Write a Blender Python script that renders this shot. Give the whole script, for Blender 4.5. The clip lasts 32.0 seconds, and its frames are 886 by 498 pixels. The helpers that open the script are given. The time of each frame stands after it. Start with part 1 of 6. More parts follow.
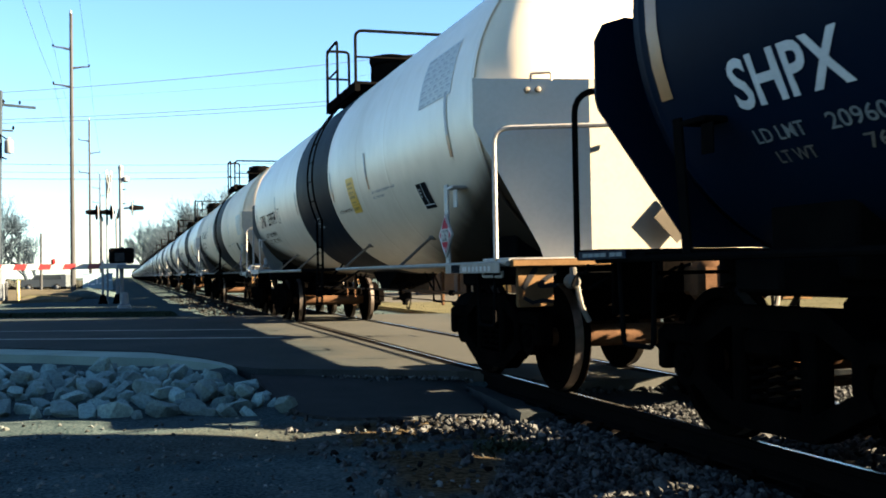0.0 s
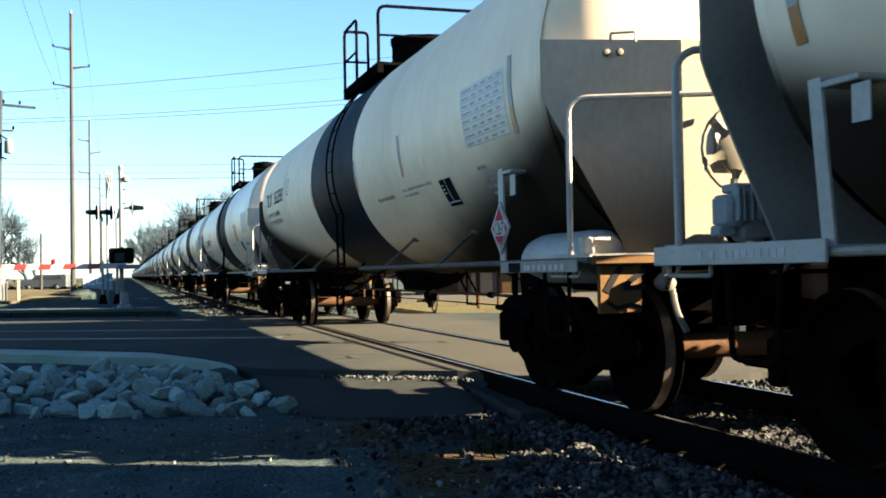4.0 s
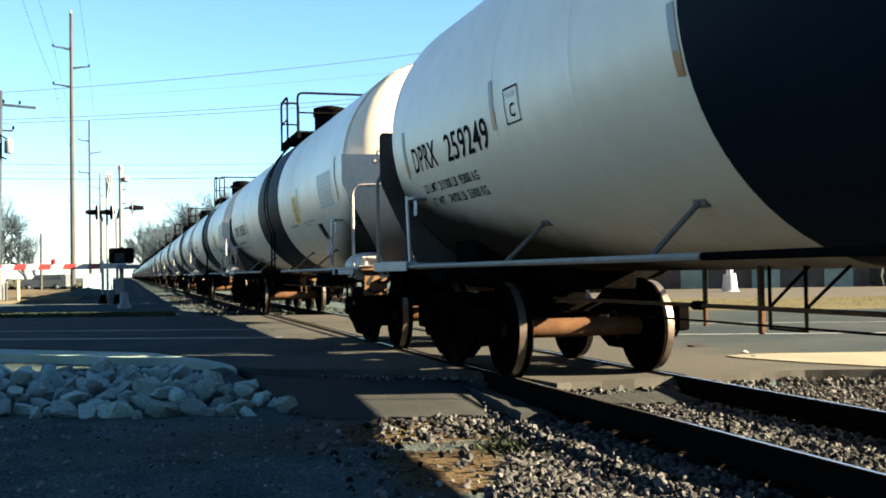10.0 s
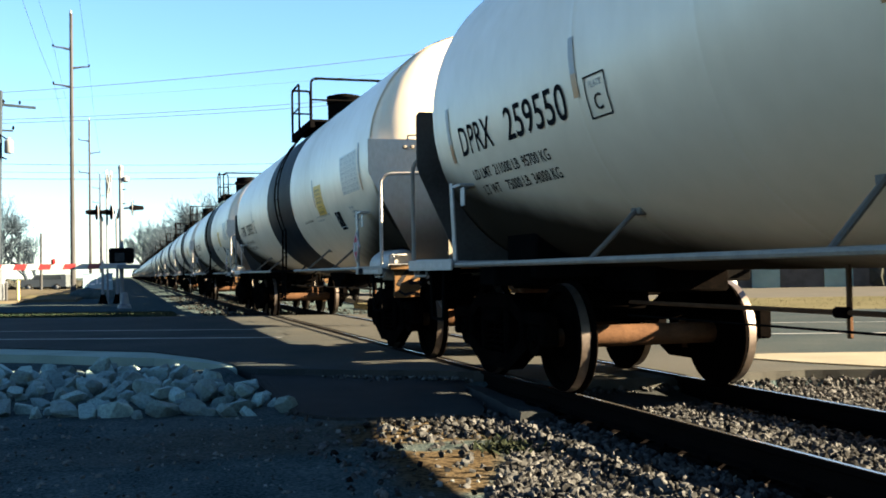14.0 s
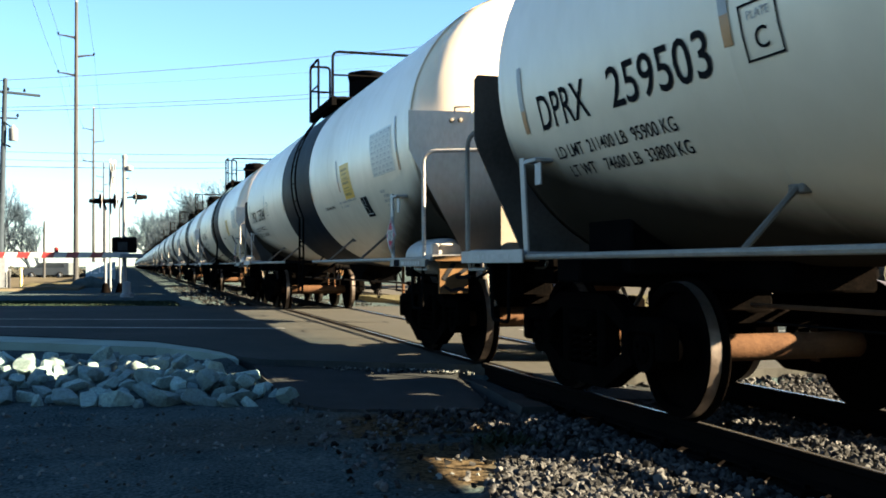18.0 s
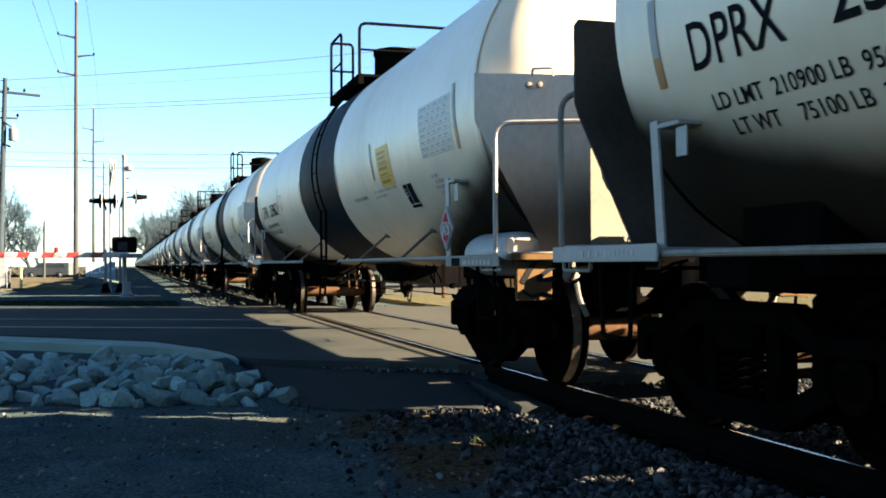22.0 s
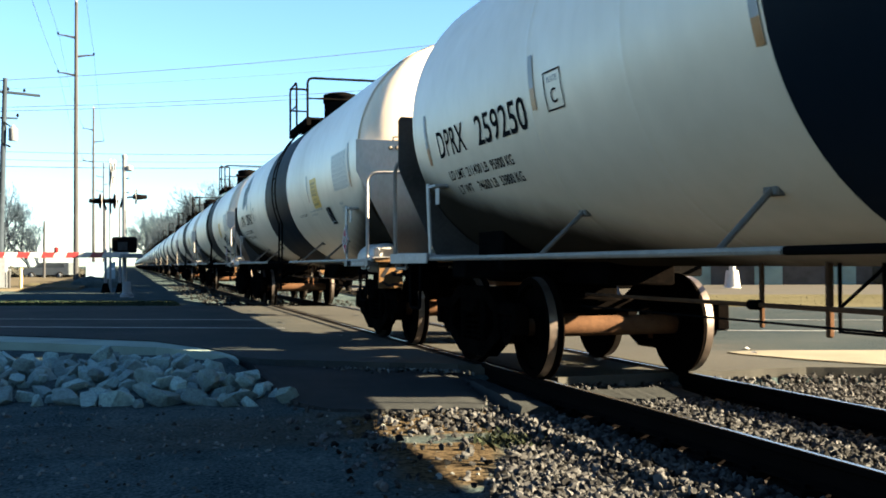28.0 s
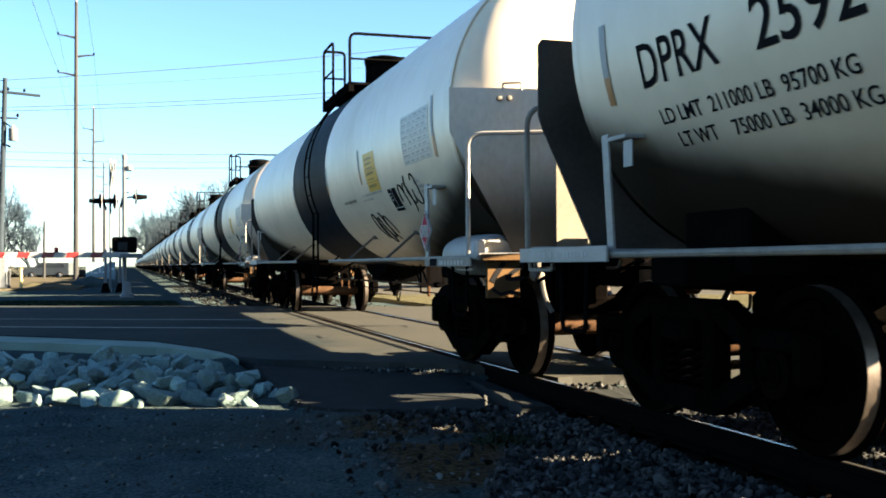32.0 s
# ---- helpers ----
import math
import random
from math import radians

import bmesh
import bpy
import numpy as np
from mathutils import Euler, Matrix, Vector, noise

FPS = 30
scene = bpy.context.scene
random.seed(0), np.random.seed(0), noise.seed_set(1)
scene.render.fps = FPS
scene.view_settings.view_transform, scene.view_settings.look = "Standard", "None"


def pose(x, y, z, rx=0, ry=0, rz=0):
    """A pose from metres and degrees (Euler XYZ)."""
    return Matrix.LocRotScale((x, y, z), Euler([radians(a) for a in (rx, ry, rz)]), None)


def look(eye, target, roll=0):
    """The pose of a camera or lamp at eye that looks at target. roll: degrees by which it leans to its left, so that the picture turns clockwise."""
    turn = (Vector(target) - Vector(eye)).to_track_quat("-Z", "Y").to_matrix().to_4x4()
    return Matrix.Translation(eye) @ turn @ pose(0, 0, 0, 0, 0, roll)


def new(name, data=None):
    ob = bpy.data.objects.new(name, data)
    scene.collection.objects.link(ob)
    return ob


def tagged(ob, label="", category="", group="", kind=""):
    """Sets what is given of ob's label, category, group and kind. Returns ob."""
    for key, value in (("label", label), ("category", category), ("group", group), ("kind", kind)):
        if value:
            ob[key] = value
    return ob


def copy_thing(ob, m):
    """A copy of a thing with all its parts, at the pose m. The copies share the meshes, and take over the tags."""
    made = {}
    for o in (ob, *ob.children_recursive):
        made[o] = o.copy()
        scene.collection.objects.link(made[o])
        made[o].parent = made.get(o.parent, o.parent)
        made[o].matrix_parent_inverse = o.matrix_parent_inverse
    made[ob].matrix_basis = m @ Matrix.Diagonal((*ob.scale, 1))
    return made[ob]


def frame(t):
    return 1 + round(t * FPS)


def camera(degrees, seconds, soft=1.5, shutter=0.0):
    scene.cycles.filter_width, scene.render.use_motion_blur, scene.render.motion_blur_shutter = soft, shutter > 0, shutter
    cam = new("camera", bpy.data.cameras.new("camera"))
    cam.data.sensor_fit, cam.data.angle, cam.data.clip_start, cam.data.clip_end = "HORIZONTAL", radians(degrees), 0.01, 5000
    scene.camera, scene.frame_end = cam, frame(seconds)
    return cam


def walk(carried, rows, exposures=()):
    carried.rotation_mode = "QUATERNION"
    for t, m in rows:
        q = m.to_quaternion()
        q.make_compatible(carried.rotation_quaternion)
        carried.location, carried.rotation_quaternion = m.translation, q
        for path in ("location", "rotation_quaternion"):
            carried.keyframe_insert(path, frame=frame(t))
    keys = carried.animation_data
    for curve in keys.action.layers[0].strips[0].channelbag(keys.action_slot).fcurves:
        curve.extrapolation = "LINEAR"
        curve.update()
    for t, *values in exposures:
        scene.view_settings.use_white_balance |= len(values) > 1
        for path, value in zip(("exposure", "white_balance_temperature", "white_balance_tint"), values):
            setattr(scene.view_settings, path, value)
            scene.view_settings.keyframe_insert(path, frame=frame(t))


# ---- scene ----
# ---- camera and its path ----
cam = camera(47.07, 32.0, soft=1.8, shutter=0.08)
EYE = (0.0, 0.0, 0.977)
walk(cam, [
    (0.0, pose(*EYE, 91.249, 1.0, -17.22)), (2.0, pose(*EYE, 91.249, 1.0, -17.22)), (4.0, pose(*EYE, 91.249, 1.0, -17.22)),
    (4.4, pose(*EYE, 91.249, 1.0, -17.22)), (4.5, pose(*EYE, 91.24, 0.95, -17.82)), (4.7, pose(*EYE, 91.24, 0.95, -17.7)),
    (5.6, pose(*EYE, 91.249, 1.0, -17.22)), (6.5, pose(*EYE, 91.249, 1.0, -17.22)), (9.0, pose(*EYE, 91.249, 1.0, -17.22)),
    (14.0, pose(*EYE, 91.249, 1.0, -17.22)), (14.5, pose(*EYE, 91.30, 0.97, -17.27)), (15.1, pose(*EYE, 91.30, 0.87, -17.28)),
    (15.3, pose(*EYE, 91.27, 0.6, -17.55)), (15.5, pose(*EYE, 91.24, 0.45, -17.56)), (17.5, pose(*EYE, 90.80, 0.12, -17.03)),
    (18.0, pose(*EYE, 90.86, 0.28, -17.08)), (20.0, pose(*EYE, 90.85, 0.30, -17.08)), (25.0, pose(*EYE, 90.85, 0.30, -17.08)),
    (32.0, pose(*EYE, 90.85, 0.30, -17.08))],
    exposures=[(0.0, 4.51, 5600, 3), (4.5, 4.51, 5600, 3), (6.5, 4.46, 5600, 3), (15.0, 4.46, 5600, 3), (18.0, 4.52, 5600, 3), (32.0, 4.54, 5600, 3)])

# ---- sky and sun ----
SUN_AZ, SUN_EL = radians(115.0), radians(22.0)        # clockwise from +y
world = bpy.data.worlds.new("world")
scene.world = world
world.use_nodes = True
wn = world.node_tree.nodes
sky = wn.new("ShaderNodeTexSky")
sky.sky_type, sky.sun_disc = "NISHITA", False
sky.sun_elevation, sky.sun_rotation = SUN_EL, SUN_AZ
sky.air_density, sky.dust_density, sky.ozone_density = 1.0, 0.12, 3.0
wn["Background"].inputs["Strength"].default_value = 0.0130
world.node_tree.links.new(sky.outputs["Color"], wn["Background"].inputs["Color"])
sun = new("sun", bpy.data.lights.new("sun", "SUN"))
sun.data.energy, sun.data.angle, sun.data.color = 3.7, radians(0.6), (1.0, 0.72, 0.43)
toward = Vector((math.sin(SUN_AZ) * math.cos(SUN_EL), math.cos(SUN_AZ) * math.cos(SUN_EL), math.sin(SUN_EL)))
sun.matrix_world = look(tuple(toward * 60), (0, 0, 0))


# ---- materials ----
def mat(name, c1, c2=None, rough=0.7, metal=0.0, scale=4.0, fine=60.0, bump=0.0, rand=0.0, bias=0.5, spec=0.5, coords="Object", island=False, stretch=(1, 1, 1), rough2=None, fine_amt=0.35):
    """Two colours mixed by a broad and a fine noise, with a fine relief."""
    m = bpy.data.materials.new(name)
    m.use_nodes = True
    n, k = m.node_tree.nodes, m.node_tree.links
    b = n["Principled BSDF"]
    b.inputs["Metallic"].default_value, b.inputs["Roughness"].default_value = metal, rough
    b.inputs["Specular IOR Level"].default_value = spec
    c2 = c2 or tuple(v * 0.7 for v in c1)
    tc, mp = n.new("ShaderNodeTexCoord"), n.new("ShaderNodeMapping")
    mp.inputs["Scale"].default_value = stretch
    k.new(tc.outputs[coords], mp.inputs["Vector"])
    broad, grain = n.new("ShaderNodeTexNoise"), n.new("ShaderNodeTexNoise")
    broad.inputs["Scale"].default_value, broad.inputs["Detail"].default_value = scale, 5
    grain.inputs["Scale"].default_value, grain.inputs["Detail"].default_value = fine, 4
    for t in (broad, grain):
        k.new(mp.outputs["Vector"], t.inputs["Vector"])
    ramp = n.new("ShaderNodeMapRange")
    ramp.inputs["From Min"].default_value, ramp.inputs["From Max"].default_value = bias - 0.18, bias + 0.18
    add = n.new("ShaderNodeMath")
    add.operation = "MULTIPLY_ADD"
    k.new(grain.outputs["Fac"], add.inputs[0])
    add.inputs[1].default_value = fine_amt
    half = n.new("ShaderNodeMath")
    half.operation = "MULTIPLY_ADD"
    half.inputs[1].default_value, half.inputs[2].default_value = 1 - fine_amt, 0
    k.new(broad.outputs["Fac"], half.inputs[0])
    k.new(half.outputs[0], add.inputs[2])
    k.new(add.outputs[0], ramp.inputs["Value"])
    mix = n.new("ShaderNodeMix")
    mix.data_type = "RGBA"
    mix.inputs["A"].default_value, mix.inputs["B"].default_value = (*c1, 1), (*c2, 1)
    k.new(ramp.outputs["Result"], mix.inputs["Factor"])
    out = mix.outputs["Result"]
    if rand or island:
        hsv = n.new("ShaderNodeHueSaturation")
        src = n.new("ShaderNodeNewGeometry").outputs["Random Per Island"] if island else n.new("ShaderNodeObjectInfo").outputs["Random"]
        mr = n.new("ShaderNodeMapRange")
        mr.inputs["To Min"].default_value, mr.inputs["To Max"].default_value = 1 - (rand or 0.4), 1 + (rand or 0.4)
        k.new(src, mr.inputs["Value"])
        k.new(mr.outputs["Result"], hsv.inputs["Value"])
        k.new(out, hsv.inputs["Color"])
        out = hsv.outputs["Color"]
    k.new(out, b.inputs["Base Color"])
    if rough2 is not None:
        rr = n.new("ShaderNodeMapRange")
        rr.inputs["To Min"].default_value, rr.inputs["To Max"].default_value = rough, rough2
        k.new(ramp.outputs["Result"], rr.inputs["Value"])
        k.new(rr.outputs["Result"], b.inputs["Roughness"])
    if bump:
        bp = n.new("ShaderNodeBump")
        bp.inputs["Strength"].default_value, bp.inputs["Distance"].default_value = min(1, bump), 0.02
        k.new(add.outputs[0], bp.inputs["Height"])
        k.new(bp.outputs["Normal"], b.inputs["Normal"])
    return m


WHITE = mat("white_tank_paint", (0.6875, 0.5824, 0.4332), (0.5524, 0.4613, 0.3315), 0.32, scale=0.9, fine=9, bias=0.56, rough2=0.46, stretch=(1, 0.6, 0.35), fine_amt=0.3)
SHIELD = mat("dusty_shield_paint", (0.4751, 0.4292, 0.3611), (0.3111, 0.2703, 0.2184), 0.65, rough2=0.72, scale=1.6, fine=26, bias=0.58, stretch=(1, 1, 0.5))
WPART = mat("white_part_paint", (0.2146, 0.2088, 0.1952), (0.1276, 0.116, 0.1035), 0.5, scale=5, fine=40, bias=0.6)
BAND = mat("black_band_paint", (0.0042, 0.0072, 0.0115), (0.0058, 0.0092, 0.014), 0.4, scale=1.2, fine=14, rough2=0.52, stretch=(1, 1, 0.4), spec=0.012)
BLACKTANK = mat("black_tank_paint", (0.0012, 0.0044, 0.0128), (0.0024, 0.0064, 0.016), 0.45, scale=0.9, fine=12, spec=0.02)
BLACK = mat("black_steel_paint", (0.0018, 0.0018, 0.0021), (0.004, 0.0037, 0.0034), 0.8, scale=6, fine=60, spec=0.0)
# truck and wheel steels: shade under the cars is put into their near-black
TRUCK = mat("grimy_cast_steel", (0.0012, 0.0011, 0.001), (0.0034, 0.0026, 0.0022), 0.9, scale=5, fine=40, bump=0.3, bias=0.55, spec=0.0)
RUST = mat("rusty_steel", (0.06497, 0.03465, 0.01733), (0.03093, 0.01671, 0.009282), 0.85, scale=7, fine=55, bump=0.3, spec=0.03)
TAN = mat("tan_primer_plate", (0.088, 0.052, 0.024), (0.050, 0.029, 0.013), 0.9, scale=6, fine=50, bias=0.58, spec=0.02)
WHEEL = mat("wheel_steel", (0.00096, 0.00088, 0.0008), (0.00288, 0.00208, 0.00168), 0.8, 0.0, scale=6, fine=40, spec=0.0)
WHEELRIM = mat("dull_wheel_tread", (0.154, 0.126, 0.105), (0.07, 0.056, 0.0462), 0.42, 0.8, scale=14, fine=90)
TREAD = mat("polished_steel", (0.44, 0.425, 0.4), (0.26, 0.25, 0.235), 0.27, 0.95, scale=20, fine=120)
RAILSIDE = mat("rail_brown_steel", (0.00294, 0.002205, 0.00196), (0.00147, 0.001225, 0.001078), 0.9, scale=4, fine=50, bump=0.3, spec=0.01)
CHROME = mat("grey_pipe_paint", (0.20, 0.182, 0.15), (0.12, 0.108, 0.09), 0.55, scale=8, fine=60, spec=0.15)
YELLOW = mat("yellow_sign", (0.56, 0.33, 0.012), (0.47, 0.275, 0.012), 0.45, scale=3, fine=30)
AMBER = mat("amber_reflector", (0.3, 0.13, 0.03), (0.22, 0.095, 0.022), 0.35, scale=10, fine=80)
INK = mat("black_lettering", (0.008, 0.008, 0.009), (0.015, 0.015, 0.016), 0.5, scale=8, fine=60, spec=0.0)
NAVYINK = mat("faded_navy_lettering", (0.022, 0.036, 0.06), (0.034, 0.05, 0.075), 0.5, scale=8, fine=60, spec=0.0)
INKGREY = mat("grey_lettering", (0.19, 0.185, 0.18), (0.27, 0.262, 0.25), 0.5, scale=8, fine=60)
INKW = mat("white_lettering", (0.48, 0.49, 0.48), (0.36, 0.37, 0.37), 0.5, scale=8, fine=60)
SIGNINK = mat("faded_sign_ink", (0.13, 0.085, 0.012), (0.2, 0.13, 0.015), 0.5, scale=8, fine=60)
RED = mat("placard_red", (0.26, 0.008, 0.022), (0.20, 0.008, 0.018), 0.65, scale=6, fine=60, spec=0.08)
PALEBLUE = mat("pale_decal", (0.50, 0.475, 0.41), (0.43, 0.41, 0.36), 0.45, scale=4, fine=40)
TEAL = mat("faded_grey_green_paint", (0.26, 0.31, 0.32), (0.36, 0.4, 0.4), 0.5, scale=6, fine=40)
ASPHALT = mat("asphalt", (0.0055, 0.0115, 0.0148), (0.03, 0.0335, 0.0325), 0.9, scale=0.5, fine=90, bump=0.35, fine_amt=0.5, spec=0.02)
OLDASPHALT = mat("old_pale_asphalt", (0.0265, 0.028, 0.027), (0.0145, 0.016, 0.0165), 0.95, scale=2.5, fine=70, bump=0.6, fine_amt=0.5, spec=0.02)
ROADLINE = mat("worn_road_paint", (0.126, 0.126, 0.12), (0.048, 0.048, 0.0465), 0.7, scale=3, fine=40, bias=0.55)
CONCRETE = mat("concrete", (0.1641, 0.2125, 0.1822), (0.1021, 0.1338, 0.1159), 0.9, scale=1.4, fine=60, bump=0.25, spec=0.1)
DIRT = mat("dark_gravelly_dirt", (0.00858, 0.01625, 0.0194), (0.06721, 0.08443, 0.0815), 0.95, scale=2.6, fine=45, bump=0.9, fine_amt=0.7, spec=0.0, bias=0.53)
STONE = mat("ballast_stone", (0.04973, 0.04898, 0.0473), (0.008194, 0.008878, 0.009678), 0.9, scale=14, fine=80, island=True, rand=0.85, spec=0.02)
DARKSTONE = mat("dark_ballast_stone", (0.021, 0.021, 0.0196), (0.007, 0.0077, 0.0077), 0.9, scale=14, fine=80, island=True, rand=0.8, spec=0.0)
RIPRAP = mat("pale_quarry_stone", (0.1432, 0.206, 0.1972), (0.04997, 0.07547, 0.07526), 0.9, scale=5, fine=40, bump=0.5, rand=0.5, bias=0.54)
TIE = mat("creosoted_timber", (0.012, 0.0105, 0.009), (0.026, 0.023, 0.020), 0.9, scale=5, fine=50, bump=0.6, stretch=(0.3, 3, 3), spec=0.02)
GRASS = mat("dry_winter_grass", (0.044, 0.042, 0.023), (0.063, 0.057, 0.036), 0.95, scale=0.35, fine=18, bump=0.8, spec=0.0)
DRYGRASS = mat("tan_dead_grass", (0.074, 0.064, 0.046), (0.042, 0.038, 0.027), 0.95, scale=0.4, fine=12, bump=0.8, spec=0.0)
HEDGE = mat("dull_hedge", (0.016, 0.018, 0.016), (0.030, 0.029, 0.024), 0.95, scale=1.0, fine=10, bump=0.5, spec=0.0)
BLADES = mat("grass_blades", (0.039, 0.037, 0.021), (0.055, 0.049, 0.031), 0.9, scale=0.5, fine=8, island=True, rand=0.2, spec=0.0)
# green blades of the left verge, their shade put into the dark colour
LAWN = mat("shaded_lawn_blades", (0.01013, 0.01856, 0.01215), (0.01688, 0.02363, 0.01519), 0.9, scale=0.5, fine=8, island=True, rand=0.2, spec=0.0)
WOOD = mat("weathered_pole_wood", (0.0464, 0.048, 0.0496), (0.024, 0.024, 0.0248), 0.9, scale=2, fine=30, bump=0.4, stretch=(4, 4, 0.3), spec=0.0)
BARK = mat("grey_bark", (0.026, 0.034, 0.043), (0.016, 0.021, 0.027), 0.95, scale=3, fine=25, bump=0.4, spec=0.0)
TWIG = mat("bare_twigs", (0.034, 0.045, 0.058), (0.021, 0.029, 0.038), 0.95, scale=1, fine=10, spec=0.0)
SIGNALGREY = mat("galvanized_mast", (0.1188, 0.1276, 0.1368), (0.081, 0.0888, 0.0969), 0.6, 0.0, scale=6, fine=50, spec=0.15)
GATEWHITE = mat("gate_white", (0.2805, 0.2762, 0.2635), (0.2125, 0.204, 0.1913), 0.5, scale=5, fine=40)
GATERED = mat("gate_red", (0.156, 0.0144, 0.0132), (0.132, 0.012, 0.012), 0.4, scale=5, fine=40)
LENS = mat("dark_red_lens", (0.12, 0.01, 0.01), (0.08, 0.01, 0.01), 0.2, scale=5, fine=40)
YPOST = mat("yellow_post_paint", (0.42, 0.33, 0.12), (0.34, 0.26, 0.1), 0.5, scale=5, fine=40)
BLUEWALL = mat("pale_blue_wall_paint", (0.15, 0.22, 0.26), (0.10, 0.15, 0.18), 0.7, scale=1.2, fine=20)
SILVER = mat("silver_vehicle_paint", (0.05, 0.059, 0.065), (0.0375, 0.044, 0.05), 0.4, 0.0, scale=3, fine=30)
GLASS = mat("dark_window_glass", (0.02, 0.025, 0.03), (0.03, 0.035, 0.04), 0.08, scale=2, fine=20)
RUBBER = mat("black_rubber", (0.018, 0.018, 0.018), (0.03, 0.03, 0.03), 0.8, scale=8, fine=60, spec=0.03)
GRIME = mat("brown_road_grime", (0.12, 0.11, 0.095), (0.08, 0.07, 0.06), 0.7, scale=3, fine=30, spec=0.1)
# dark grey holds the shade on the rear shields' inner faces
DARKSHIELD = mat("dark_shield_paint", (0.055, 0.052, 0.048), (0.025, 0.023, 0.021), 0.7, scale=2, fine=26, spec=0.08)
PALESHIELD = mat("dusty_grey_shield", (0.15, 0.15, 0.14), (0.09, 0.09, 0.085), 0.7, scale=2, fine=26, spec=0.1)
# sunlit fronts of the bent shields, coloured darker than the wings to offset sun
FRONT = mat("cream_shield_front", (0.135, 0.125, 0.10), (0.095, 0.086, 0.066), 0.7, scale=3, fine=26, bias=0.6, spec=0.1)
DUSTSHIELD = mat("tan_dusty_shield_paint", (0.33, 0.285, 0.215), (0.20, 0.165, 0.12), 0.65, rough2=0.72, scale=1.6, fine=26, bias=0.58, stretch=(1, 1, 0.5))
PEBBLE = mat("pale_pebble", (0.08182, 0.08835, 0.08508), (0.0229, 0.02486, 0.02356), 0.9, scale=14, fine=80, island=True, rand=0.8, spec=0.02)
# sunlit copy of the concrete, toned apart from the shaded apron's colour
SIDEWALK = mat("sunlit_concrete", (0.1176, 0.1092, 0.0816), (0.084, 0.078, 0.0588), 0.9, scale=1.4, fine=50, bump=0.25, spec=0.05)
CLEANSHIELD = mat("clean_white_shield_paint", (0.43, 0.40, 0.34), (0.36, 0.33, 0.275), 0.5, scale=1.6, fine=26, bias=0.58)
# sun-facing copy of the clean shield paint, darkened against glare
CLEANFRONT = mat("clean_sunlit_shield_front", (0.17, 0.158, 0.13), (0.14, 0.128, 0.10), 0.6, scale=2, fine=26, bias=0.6, spec=0.1)
INKDIM = mat("dusty_white_lettering", (0.17, 0.18, 0.18), (0.10, 0.11, 0.112), 0.6, scale=8, fine=60, spec=0.05)
LOT = mat("pale_lot_asphalt", (0.052, 0.049, 0.042), (0.036, 0.035, 0.031), 0.95, scale=0.8, fine=40, bump=0.2, spec=0.02)
WALLBROWN = mat("brown_siding", (0.06, 0.044, 0.0304), (0.036, 0.0272, 0.02), 0.85, scale=1.5, fine=22, stretch=(6, 6, 0.5), spec=0.05)
ORANGE = mat("orange_panel_paint", (0.294, 0.154, 0.0245), (0.231, 0.119, 0.021), 0.6, scale=4, fine=30)
WEED = mat("dark_weed_leaves", (0.012, 0.016, 0.010), (0.022, 0.024, 0.014), 0.9, scale=3, fine=30, island=True, rand=0.4, spec=0.0)
VALVE = mat("grey_cast_paint", (0.17, 0.19, 0.20), (0.10, 0.11, 0.115), 0.6, scale=8, fine=50, spec=0.2)
CABLE = mat("cable", (0.02, 0.02, 0.022), (0.03, 0.03, 0.032), 0.7, scale=4, fine=40, spec=0.0)



